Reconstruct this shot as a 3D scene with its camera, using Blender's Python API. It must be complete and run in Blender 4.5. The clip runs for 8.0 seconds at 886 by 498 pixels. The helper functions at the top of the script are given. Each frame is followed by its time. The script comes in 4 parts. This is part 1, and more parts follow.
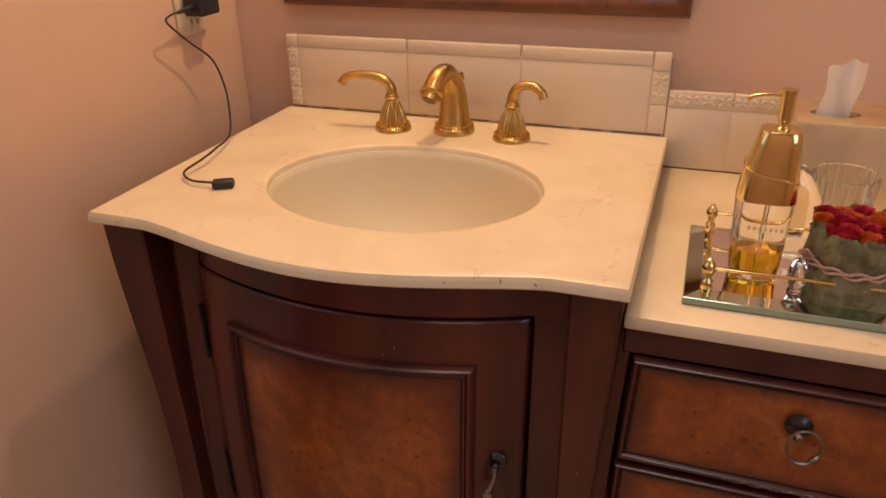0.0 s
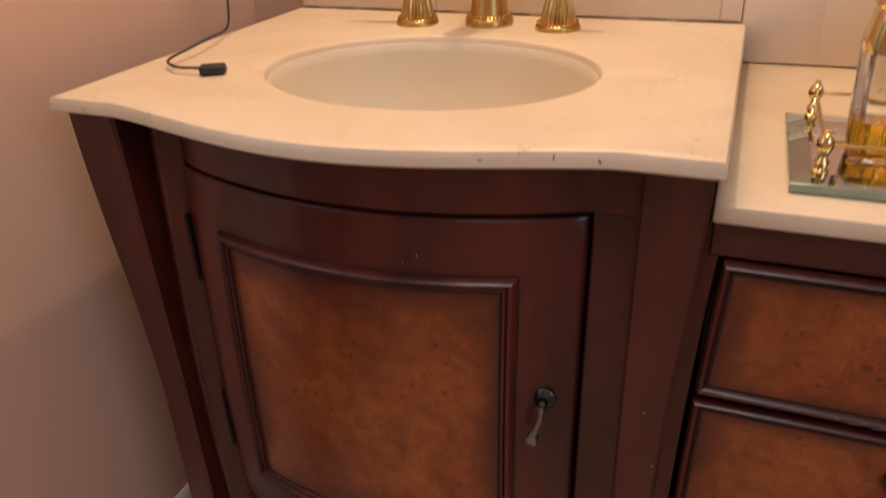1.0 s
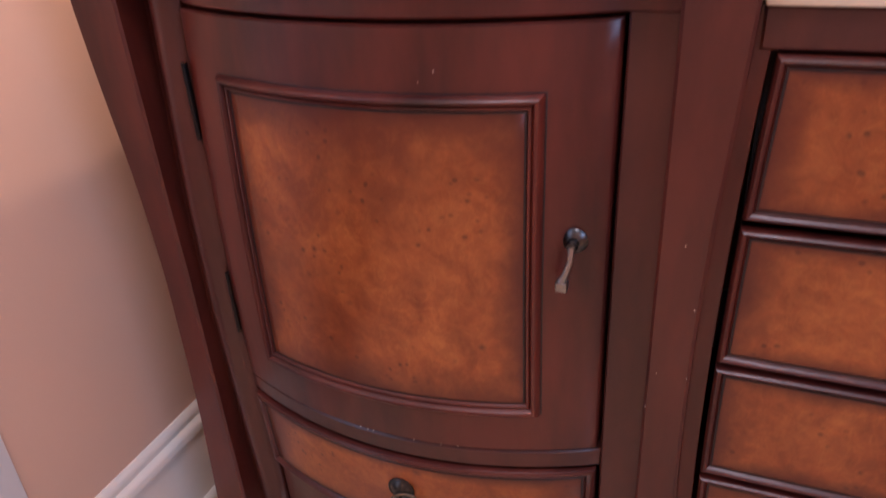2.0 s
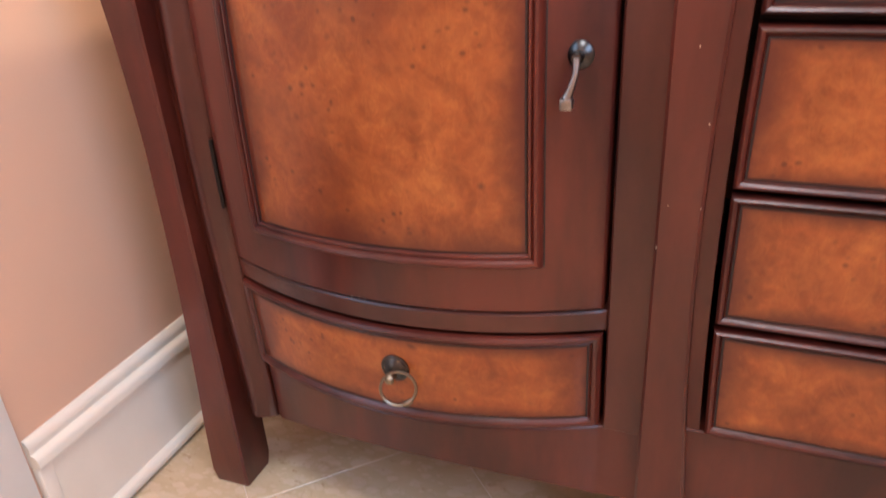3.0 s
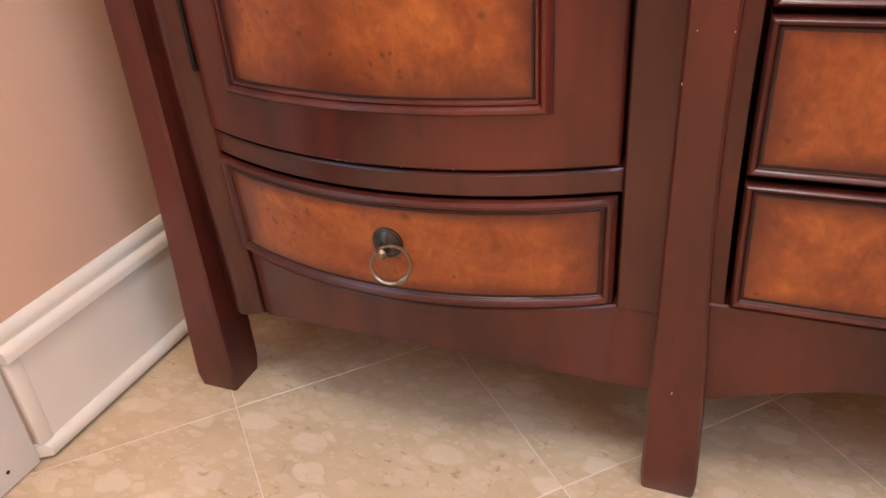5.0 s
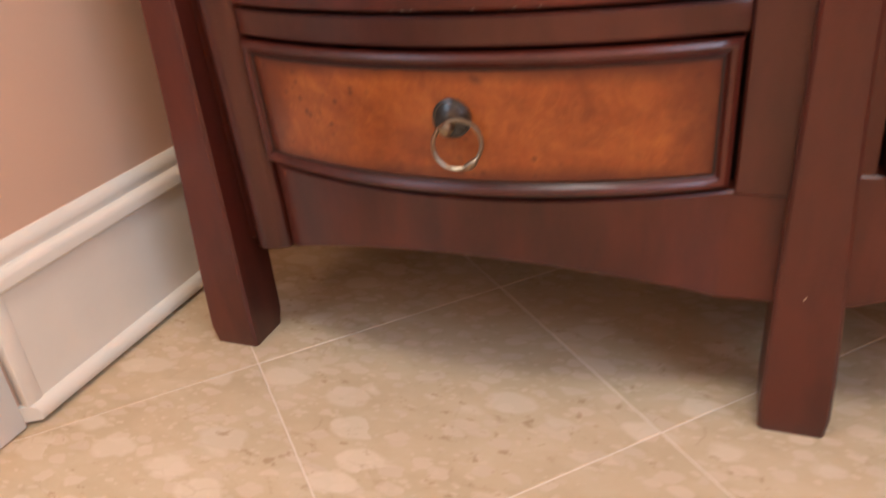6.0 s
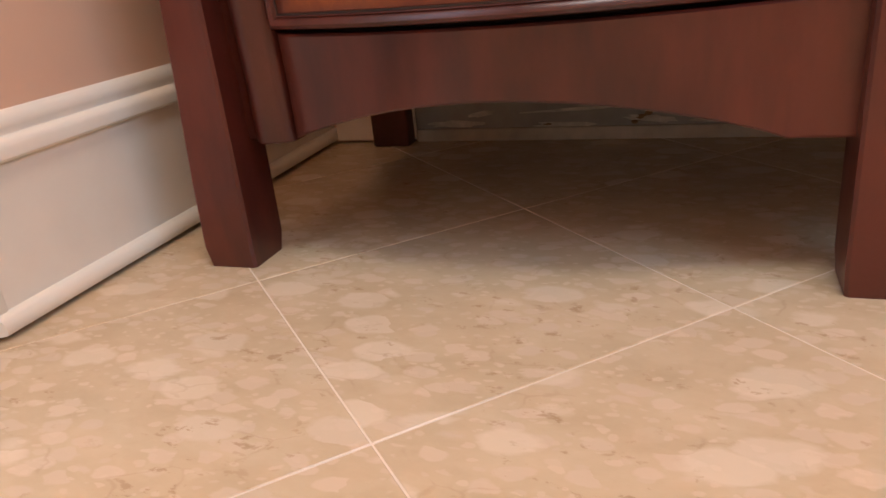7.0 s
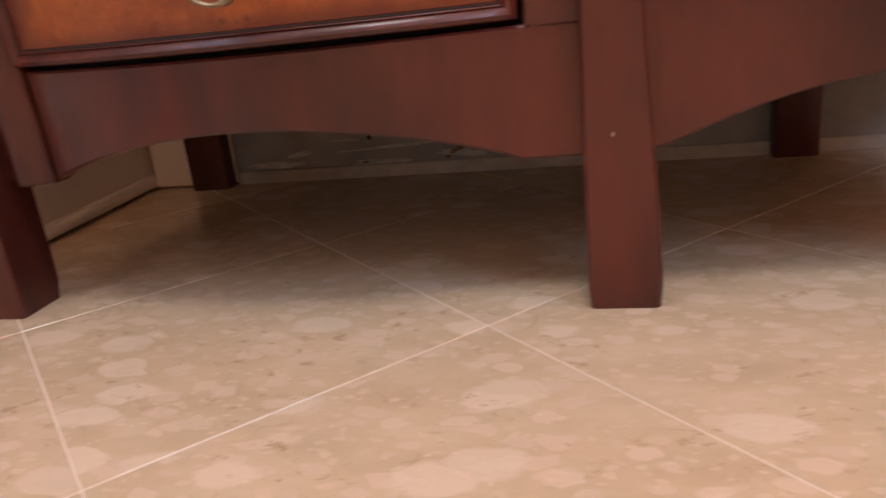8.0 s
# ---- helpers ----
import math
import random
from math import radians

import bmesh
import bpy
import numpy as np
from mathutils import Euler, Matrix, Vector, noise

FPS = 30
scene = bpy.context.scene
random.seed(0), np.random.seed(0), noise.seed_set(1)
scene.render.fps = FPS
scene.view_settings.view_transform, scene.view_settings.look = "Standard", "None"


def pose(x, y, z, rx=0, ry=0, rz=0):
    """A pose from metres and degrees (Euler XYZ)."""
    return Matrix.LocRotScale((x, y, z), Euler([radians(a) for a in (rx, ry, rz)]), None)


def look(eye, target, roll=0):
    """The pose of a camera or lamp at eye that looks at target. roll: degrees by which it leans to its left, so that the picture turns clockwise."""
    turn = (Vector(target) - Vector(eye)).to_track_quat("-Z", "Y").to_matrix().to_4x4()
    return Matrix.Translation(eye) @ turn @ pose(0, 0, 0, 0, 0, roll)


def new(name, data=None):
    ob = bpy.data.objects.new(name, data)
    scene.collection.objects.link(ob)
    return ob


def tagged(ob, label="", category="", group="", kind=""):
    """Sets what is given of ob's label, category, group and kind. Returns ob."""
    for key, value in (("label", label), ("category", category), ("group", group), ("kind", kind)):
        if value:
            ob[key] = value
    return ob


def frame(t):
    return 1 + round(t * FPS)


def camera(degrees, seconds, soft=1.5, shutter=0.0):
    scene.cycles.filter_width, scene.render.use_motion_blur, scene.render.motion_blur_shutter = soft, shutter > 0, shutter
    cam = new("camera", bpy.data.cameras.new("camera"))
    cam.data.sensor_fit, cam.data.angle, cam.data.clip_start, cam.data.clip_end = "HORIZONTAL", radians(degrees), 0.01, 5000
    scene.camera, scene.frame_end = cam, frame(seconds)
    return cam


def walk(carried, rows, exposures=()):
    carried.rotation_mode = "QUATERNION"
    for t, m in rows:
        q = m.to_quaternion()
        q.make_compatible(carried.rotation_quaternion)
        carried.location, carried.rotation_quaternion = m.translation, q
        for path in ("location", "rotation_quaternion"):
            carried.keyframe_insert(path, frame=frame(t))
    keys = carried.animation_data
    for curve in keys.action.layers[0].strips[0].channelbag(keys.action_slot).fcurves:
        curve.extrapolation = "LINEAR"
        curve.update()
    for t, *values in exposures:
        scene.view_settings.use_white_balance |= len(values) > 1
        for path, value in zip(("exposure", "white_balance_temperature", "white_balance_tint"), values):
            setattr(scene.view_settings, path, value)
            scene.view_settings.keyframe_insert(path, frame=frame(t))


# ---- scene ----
cam = camera(61.6, 8.0, shutter=0.4)
PATH = [
    (0, (0.7278, -1.1107, 1.2371), (0.1277, 0.5673, 0.3504), -1.14),
    (0.5, (0.7015, -1.0486, 1.1819), (0.065, 0.6073, 0.2744), -1.43),
    (1, (0.6844, -1.0096, 1.088), (0.0176, 0.6204, 0.148), -2.3),
    (1.5, (0.6781, -1.0032, 1.0104), (-0.0099, 0.608, 0.0455), -3.21),
    (1.7, (0.676, -1.009, 0.985), (-0.0148, 0.5995, 0.015), -3.43),
    (2.8, (0.682, -1.072, 0.779), (-0.019, 0.592, -0.081), -3.2),
    (3, (0.681, -1.067, 0.761), (-0.008, 0.58, -0.139), -3.4),
    (3.5, (0.677, -1.073, 0.699), (0.0, 0.546, -0.26), -3.6),
    (4, (0.67, -1.081, 0.661), (-0.005, 0.511, -0.344), -3.9),
    (4.5, (0.67, -1.068, 0.65), (-0.006, 0.513, -0.371), -4.0),
    (4.7, (0.672, -1.06, 0.652), (-0.003, 0.525, -0.363), -3.9),
    (5.8, (0.609, -1.003, 0.535), (-0.072, 0.613, -0.426), -5.1),
    (6, (0.577, -1.015, 0.476), (-0.102, 0.621, -0.453), -5.2),
    (6.5, (0.521, -1.029, 0.355), (-0.159, 0.656, -0.481), -5.5),
    (7, (0.525, -1.027, 0.283), (-0.134, 0.703, -0.473), -6.1),
    (7.5, (0.574, -1.015, 0.261), (0.0, 0.77, -0.435), -6.3),
    (8, (0.636, -1.002, 0.256), (0.229, 0.841, -0.406), -6.2),
]
EXPOSURES = [(0.0, -1.32, 6150, 11), (1.0, -1.16, 5450, 11), (1.5, -0.70, 5100, 31), (3.0, 0.70, 5200, 8), (3.5, 0.75, 5500, 8), (4.5, 0.62, 5550, 7), (6.5, 0.49, 5750, 7), (7.0, 0.42, 5750, 8), (8.0, 0.34, 5550, 12)]
walk(cam, [(t, look(eye, target, roll)) for t, eye, target, roll in PATH], EXPOSURES)

# ---- world and lights ----
world = bpy.data.worlds.new("sky")
scene.world = world
world.use_nodes = True
wt = world.node_tree
sky = wt.nodes.new("ShaderNodeTexSky")
sky.sky_type, sky.sun_disc = "NISHITA", False
sky.sun_elevation, sky.sun_rotation = radians(35), radians(200)
wt.nodes["Background"].inputs["Strength"].default_value = 0.1
wt.links.new(sky.outputs[0], wt.nodes["Background"].inputs["Color"])


def lamp(name, kind, energy, color, m, size=0.1, size_y=None):
    data = bpy.data.lights.new(name, kind)
    data.energy, data.color = energy, color
    if kind == "AREA":
        data.size = size
        if size_y:
            data.shape, data.size_y = "RECTANGLE", size_y
    else:
        data.shadow_soft_size = size
    ob = new(name, data)
    ob.matrix_world = m
    return ob


WARM, DAY = (1.0, 0.66, 0.36), (0.70, 0.83, 1.0)
for bulb_x, watts in ((0.22, 11.0), (0.455, 46.0)):
    lamp("vanity_bulb_light", "POINT", watts, WARM, pose(bulb_x, -0.06, 1.93), 0.025)
lamp("ceiling_lamp_light", "AREA", 16.0, (1.0, 0.91, 0.80), pose(0.70, -1.25, 2.40), 0.45)
lamp("window_light", "AREA", 16.0, DAY, look((1.93, -1.5, 1.65), (0.0, -1.2, 0.9)), 1.0, 0.9)
lamp("doorway_light", "AREA", 5.5, DAY, look((-0.40, -1.20, 1.55), (1.0, -1.15, 1.0)), 0.8, 0.9)

# ---- materials ----


class Mat:
    """A node material with a principled shader and a few shorthands."""

    def __init__(self, name, color=(0.5, 0.5, 0.5), rough=0.5, metal=0.0, coat=0.0, spec=0.5):
        self.m = bpy.data.materials.new(name)
        self.m.use_nodes = True
        self.t = self.m.node_tree
        self.b = self.t.nodes["Principled BSDF"]
        self.set("Base Color", (*color, 1)), self.set("Roughness", rough), self.set("Metallic", metal)
        self.set("Coat Weight", coat), self.set("Coat Roughness", 0.12), self.set("Specular IOR Level", spec)

    def set(self, key, value):
        self.b.inputs[key].default_value = value

    def node(self, kind, **values):
        n = self.t.nodes.new(kind)
        for k, v in values.items():
            if k in n.inputs:
                n.inputs[k].default_value = v
        return n

    def link(self, a, b):
        self.t.links.new(a, b)

    def coords(self, scale=(1, 1, 1), world=False, rot=(0, 0, 0)):
        mp = self.node("ShaderNodeMapping")
        mp.inputs["Scale"].default_value, mp.inputs["Rotation"].default_value = scale, rot
        src = self.node("ShaderNodeNewGeometry").outputs["Position"] if world else self.node("ShaderNodeTexCoord").outputs["Object"]
        self.link(src, mp.inputs["Vector"])
        return mp.outputs["Vector"]

    def noise(self, vec, scale, detail=4.0, rough=0.55, distort=0.0):
        n = self.node("ShaderNodeTexNoise", Scale=scale, Detail=detail, Roughness=rough, Distortion=distort)
        self.link(vec, n.inputs["Vector"])
        return n.outputs["Fac"]

    def voronoi(self, vec, scale, feature="F1", out="Distance", random_=1.0):
        n = self.node("ShaderNodeTexVoronoi", Scale=scale, Randomness=random_)
        n.feature = feature
        self.link(vec, n.inputs["Vector"])
        return n.outputs[out]

    def ramp(self, fac, stops):
        n = self.node("ShaderNodeValToRGB")
        el = n.color_ramp.elements
        while len(el) < len(stops):
            el.new(0.5)
        for e, (p, c) in zip(el, stops):
            e.position, e.color = p, (*c, 1) if len(c) == 3 else c
        self.link(fac, n.inputs["Fac"])
        return n.outputs["Color"]

    def mix(self, fac, a, b, mode="MIX"):
        n = self.t.nodes.new("ShaderNodeMix")
        n.data_type, n.blend_type = "RGBA", mode
        for v, key in ((fac, 0), (a, 6), (b, 7)):
            if isinstance(v, (int, float)):
                n.inputs[key].default_value = v
            elif isinstance(v, tuple):
                n.inputs[key].default_value = (*v, 1)
            else:
                self.link(v, n.inputs[key])
        return n.outputs[2]

    def math(self, op, a, b=0.0):
        n = self.t.nodes.new("ShaderNodeMath")
        n.operation = op
        for v, key in ((a, 0), (b, 1)):
            if isinstance(v, (int, float)):
                n.inputs[key].default_value = v
            else:
                self.link(v, n.inputs[key])
        return n.outputs[0]

    def bump(self, height, strength=0.2, distance=0.002):
        n = self.node("ShaderNodeBump", Strength=strength, Distance=distance)
        self.link(height, n.inputs["Height"])
        self.link(n.outputs["Normal"], self.b.inputs["Normal"])

    def color(self, out):
        self.link(out, self.b.inputs["Base Color"])

    def rough(self, fac, lo, hi):
        n = self.node("ShaderNodeMapRange")
        n.inputs["To Min"].default_value, n.inputs["To Max"].default_value = lo, hi
        self.link(fac, n.inputs["Value"])
        self.link(n.outputs["Result"], self.b.inputs["Roughness"])


def mat_wall(name="salmon_paint", c=(0.63, 0.425, 0.302)):
    a = Mat(name, c, 0.55, spec=0.35)
    v = a.coords(world=True)
    big, fine = a.noise(v, 2.2, 3), a.noise(v, 260, 3)
    a.color(a.mix(big, tuple(x * 0.95 for x in c), tuple(min(1, x * 1.05) for x in c)))
    a.bump(a.math("ADD", fine, a.noise(v, 60, 2)), 0.10, 0.0012)
    a.rough(big, 0.46, 0.62)
    return a.m


def mat_mahogany():
    a = Mat("mahogany", (0.06, 0.016, 0.010), 0.3, coat=0.42, spec=0.35)
    a.set("Coat Roughness", 0.23), a.set("Coat Tint", (1.0, 0.87, 0.84, 1))
    v = a.coords((26, 26, 2.6), world=True)
    grain, broad = a.noise(v, 1.6, 5, 0.6, 0.4), a.noise(a.coords((9, 9, 2.4), world=True), 1.0, 5, 0.6)
    base = a.ramp(grain, [(0.25, (0.023, 0.0036, 0.0028)), (0.55, (0.035, 0.0054, 0.0037)), (0.80, (0.058, 0.0100, 0.0060))])
    rubbed = a.mix(a.ramp(broad, [(0.36, (0, 0, 0)), (0.62, (1, 1, 1))]), base, (0.108, 0.0184, 0.0090))
    brown = a.mix(a.ramp(broad, [(0.36, (0, 0, 0)), (0.62, (1, 1, 1))]), (0.029, 0.0074, 0.0054), (0.062, 0.0185, 0.0120))
    rnd = a.node("ShaderNodeObjectInfo").outputs["Random"]
    a.color(a.mix(a.math("MULTIPLY", rnd, 0.75), rubbed, brown))
    a.rough(grain, 0.30, 0.50)
    a.bump(grain, 0.05, 0.0008)
    return a.m


def mat_burl():
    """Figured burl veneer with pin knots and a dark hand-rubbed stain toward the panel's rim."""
    a = Mat("burl_veneer", (0.26, 0.075, 0.02), 0.3, coat=0.2, spec=0.35)
    a.set("Coat Roughness", 0.24)
    v = a.coords(world=True)
    warp = a.node("ShaderNodeTexNoise", Scale=7.0, Detail=4.0)
    a.link(v, warp.inputs["Vector"])
    vv = a.node("ShaderNodeVectorMath")
    vv.operation = "MULTIPLY_ADD"
    a.link(warp.outputs["Color"], vv.inputs[0])
    vv.inputs[1].default_value = (0.035, 0.035, 0.035)
    a.link(v, vv.inputs[2])
    w = vv.outputs[0]
    figure = a.noise(w, 17, 7, 0.62, 0.9)
    cloud = a.noise(v, 8, 5, 0.62)
    feather = a.noise(a.coords((1.0, 1.0, 0.7), world=True, rot=(0, 0.6, 0)), 45, 6, 0.7, 2.5)
    fibre = a.noise(w, 150, 4, 0.6, 0.6)
    base = a.ramp(figure, [(0.26, (0.172, 0.036, 0.008)), (0.44, (0.255, 0.061, 0.012)), (0.60, (0.345, 0.094, 0.018)), (0.78, (0.45, 0.144, 0.027))])
    base = a.mix(a.math("MULTIPLY", a.ramp(feather, [(0.46, (0, 0, 0)), (0.62, (1, 1, 1))]), 0.22), base, (0.52, 0.19, 0.034))
    base = a.mix(a.math("MULTIPLY", fibre, 0.15), base, (0.16, 0.038, 0.010))
    base = a.mix(a.ramp(cloud, [(0.34, (0.72, 0.72, 0.72)), (0.56, (0, 0, 0))]), base, (0.145, 0.033, 0.010))
    mott = a.noise(w, 42, 7, 0.72, 0.3)
    base = a.mix(a.ramp(mott, [(0.36, (0.34, 0.34, 0.34)), (0.54, (0, 0, 0))]), base, (0.135, 0.030, 0.009))
    # pin knots, gathered in clusters, and larger smoky eyes, running through the sheet's thickness
    sheet = a.node("ShaderNodeMapping")
    sheet.inputs["Scale"].default_value = (1, 0, 1)
    a.link(w, sheet.inputs["Vector"])
    dots = a.voronoi(sheet.outputs[0], 85)
    where = a.noise(v, 20, 2)
    knot = a.math("MULTIPLY", a.ramp(dots, [(0.13, (1, 1, 1)), (0.28, (0, 0, 0))]), a.ramp(where, [(0.53, (0, 0, 0)), (0.60, (1, 1, 1))]))
    base = a.mix(a.math("MULTIPLY", knot, 0.56), base, (0.05, 0.014, 0.008))
    big = a.ramp(a.voronoi(sheet.outputs[0], 27), [(0.03, (0.70, 0.70, 0.70)), (0.14, (0, 0, 0))])
    eyes = a.math("MULTIPLY", big, a.ramp(a.noise(v, 13, 2), [(0.41, (0, 0, 0)), (0.50, (1, 1, 1))]))
    base = a.mix(eyes, base, (0.075, 0.018, 0.010))
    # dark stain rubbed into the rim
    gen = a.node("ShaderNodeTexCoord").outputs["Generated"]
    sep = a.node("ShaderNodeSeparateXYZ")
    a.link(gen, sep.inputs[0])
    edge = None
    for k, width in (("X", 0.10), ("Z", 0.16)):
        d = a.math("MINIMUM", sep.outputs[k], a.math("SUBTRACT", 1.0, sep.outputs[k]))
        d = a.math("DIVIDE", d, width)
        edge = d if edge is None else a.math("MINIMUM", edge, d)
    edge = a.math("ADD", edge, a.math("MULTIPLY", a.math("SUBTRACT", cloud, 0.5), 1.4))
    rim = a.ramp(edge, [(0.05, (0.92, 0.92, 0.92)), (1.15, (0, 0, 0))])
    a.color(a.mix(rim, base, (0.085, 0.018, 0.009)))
    a.rough(figure, 0.24, 0.40)
    a.bump(fibre, 0.04, 0.0006)
    return a.m


def mat_marble(name, light, dark, vein, scale=1.0, rough=0.22):
    a = Mat(name, light, rough, spec=0.5)
    v = a.coords(world=True)
    cloud, fine = a.noise(v, 9 * scale, 6, 0.6, 0.5), a.noise(v, 140 * scale, 3)
    base = a.ramp(cloud, [(0.32, dark), (0.62, light)])
    hair = a.ramp(a.noise(v, 21 * scale, 7, 0.6), [(0.492, (0, 0, 0)), (0.5, (1, 1, 1)), (0.508, (0, 0, 0))])
    hair = a.math("MULTIPLY", hair, a.ramp(a.noise(v, 17 * scale, 2), [(0.57, (0, 0, 0)), (0.64, (0.8, 0.8, 0.8))]))
    base = a.mix(hair, base, vein)
    a.color(base)
    a.rough(fine, rough - 0.05, rough + 0.12)
    a.bump(fine, 0.02, 0.0005)
    return a.m


def mat_breccia():
    """Polished beige breccia: pale rounded clasts of several sizes in a tan matrix with rust flecks."""
    a = Mat("breccia_marble", (0.5, 0.38, 0.26), 0.28, spec=0.5)
    pos = a.node("ShaderNodeNewGeometry").outputs["Position"]
    rnd = a.node("ShaderNodeObjectInfo").outputs["Random"]
    off = a.node("ShaderNodeCombineXYZ")
    for k in "XY":
        a.link(a.math("MULTIPLY", rnd, 37.0 if k == "X" else 61.0), off.inputs[k])
    add = a.node("ShaderNodeVectorMath")
    a.link(pos, add.inputs[0]), a.link(off.outputs[0], add.inputs[1])
    mp = a.node("ShaderNodeMapping")
    mp.inputs["Rotation"].default_value, mp.inputs["Scale"].default_value = (0, 0, 0.5), (0.75, 1.25, 1)
    a.link(add.outputs[0], mp.inputs["Vector"])
    warp = a.node("ShaderNodeTexNoise", Scale=44.0, Detail=5.0)
    a.link(mp.outputs[0], warp.inputs["Vector"])
    vv = a.node("ShaderNodeVectorMath")
    vv.operation = "MULTIPLY_ADD"
    a.link(warp.outputs["Color"], vv.inputs[0])
    vv.inputs[1].default_value = (0.019, 0.019, 0.019)
    a.link(mp.outputs[0], vv.inputs[2])
    w = vv.outputs[0]
    cloud = a.noise(w, 14, 6, 0.65)
    base = a.ramp(cloud, [(0.25, (0.475, 0.366, 0.222)), (0.50, (0.535, 0.417, 0.265)), (0.75, (0.59, 0.467, 0.31))])
    for scale, lo, pick, tint in ((120, 0.42, 0.45, (0.64, 0.50, 0.345)), (52, 0.52, 0.42, (0.65, 0.51, 0.365)), (21, 0.42, 0.54, (0.71, 0.585, 0.43))):
        n = a.node("ShaderNodeTexVoronoi", Scale=scale, Randomness=1.0)
        a.link(w, n.inputs["Vector"])
        sep = a.node("ShaderNodeSeparateColor")
        a.link(n.outputs["Color"], sep.inputs[0])
        size = a.math("ADD", n.outputs["Distance"], a.math("MULTIPLY", sep.outputs[2], 0.16))
        inside = a.ramp(size, [(lo - 0.05, (1, 1, 1)), (lo + 0.05, (0, 0, 0))])
        chosen = a.ramp(sep.outputs[0], [(pick, (0, 0, 0)), (pick + 0.02, (1, 1, 1))])
        shade = a.mix(sep.outputs[1], tuple(x * 0.88 for x in tint), tint)
        base = a.mix(a.math("MULTIPLY", a.math("MULTIPLY", inside, chosen), 0.62), base, shade)
    fleck = a.math("MULTIPLY", a.ramp(a.noise(w, 75, 4, 0.7), [(0.60, (0, 0, 0)), (0.65, (1, 1, 1))]), a.ramp(a.noise(w, 12, 2), [(0.45, (0, 0, 0)), (0.60, (1, 1, 1))]))
    base = a.mix(a.math("MULTIPLY", fleck, 0.55), base, (0.33, 0.20, 0.095))
    thin = a.ramp(a.voronoi(w, 18, "DISTANCE_TO_EDGE"), [(0.006, (1, 1, 1)), (0.022, (0, 0, 0))])
    thin = a.math("MULTIPLY", thin, a.ramp(a.noise(w, 16, 3), [(0.56, (0, 0, 0)), (0.62, (1, 1, 1))]))
    base = a.mix(a.math("MULTIPLY", thin, 0.18), base, (0.30, 0.17, 0.085))
    a.color(base)
    a.rough(cloud, 0.13, 0.27)
    a.bump(cloud, 0.02, 0.0005)
    return a.m


def mat_plain(name, c, rough=0.4, metal=0.0, coat=0.0, wear=0.06, scale=40.0, bump=0.05, spec=0.5, vary=0.25):
    a = Mat(name, c, rough, metal, coat, spec)
    v = a.coords(world=True)
    n = a.noise(v, scale, 4)
    a.color(a.mix(n, tuple(x * (1 - wear * 2) for x in c), tuple(min(1, x * (1 + wear * 2)) for x in c)))
    a.rough(a.noise(v, scale * 3, 3), rough * (1 - vary), min(1, rough * (1 + vary)))
    if bump:
        a.bump(n, bump, 0.0008)
    return a.m


def mat_glass(name, c=(1, 1, 1), rough=0.02, ior=1.45):
    a = Mat(name, c, rough)
    a.set("Transmission Weight", 1.0), a.set("IOR", ior)
    return a.m


M_WALL = mat_wall()
M_CEIL = mat_plain("ceiling_paint", (0.78, 0.74, 0.68), 0.7)
M_TRIM = mat_plain("white_trim_paint", (0.76, 0.715, 0.62), 0.38, wear=0.03, scale=18)
M_DOORWHITE = mat_plain("white_casing_paint", (0.74, 0.74, 0.71), 0.36, wear=0.03, scale=18)
M_WOOD = mat_mahogany()
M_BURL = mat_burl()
M_TOP = mat_marble("cream_marble", (0.76, 0.625, 0.425), (0.68, 0.54, 0.345), (0.42, 0.26, 0.14), rough=0.3)
M_FLOOR = mat_breccia()
M_GROUT = mat_plain("floor_grout", (0.68, 0.57, 0.44), 0.7)
M_TILE = mat_plain("ivory_glazed_tile", (0.66, 0.55, 0.41), 0.26, wear=0.015, scale=9, bump=0, vary=0.03)
M_TGROUT = mat_plain("tile_grout", (0.52, 0.42, 0.31), 0.85)
M_PORC = mat_plain("bone_porcelain", (0.69, 0.60, 0.42), 0.42, coat=0.0, wear=0.01, scale=6, bump=0)
M_GOLD = mat_plain("satin_gold", (0.56, 0.365, 0.115), 0.30, 1.0, wear=0.05, scale=60, bump=0)
M_BRASS = mat_plain("bright_gold_plate", (0.80, 0.61, 0.26), 0.10, 1.0, wear=0.04, scale=40, bump=0)
M_IRON = mat_plain("aged_pewter", (0.075, 0.072, 0.070), 0.30, 1.0, wear=0.2, scale=220)
M_PULL = mat_plain("antique_brass", (0.23, 0.19, 0.135), 0.36, 1.0, wear=0.15, scale=200)
M_STEEL = mat_plain("worn_pewter", (0.30, 0.29, 0.28), 0.32, 1.0, wear=0.2, scale=200)
M_HINGE = mat_plain("blackened_hinge", (0.022, 0.018, 0.016), 0.5, 0.8, wear=0.2, scale=200)
M_BLACK = mat_plain("black_plastic", (0.018, 0.017, 0.018), 0.45, wear=0.1)
# near-black colour standing for the shade inside gaps, slots and the nail hole
M_SHADE = mat_plain("recess_shade", (0.012, 0.006, 0.005), 0.8)
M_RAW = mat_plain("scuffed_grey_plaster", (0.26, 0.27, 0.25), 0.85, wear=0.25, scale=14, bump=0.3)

# ---- mesh helpers ----


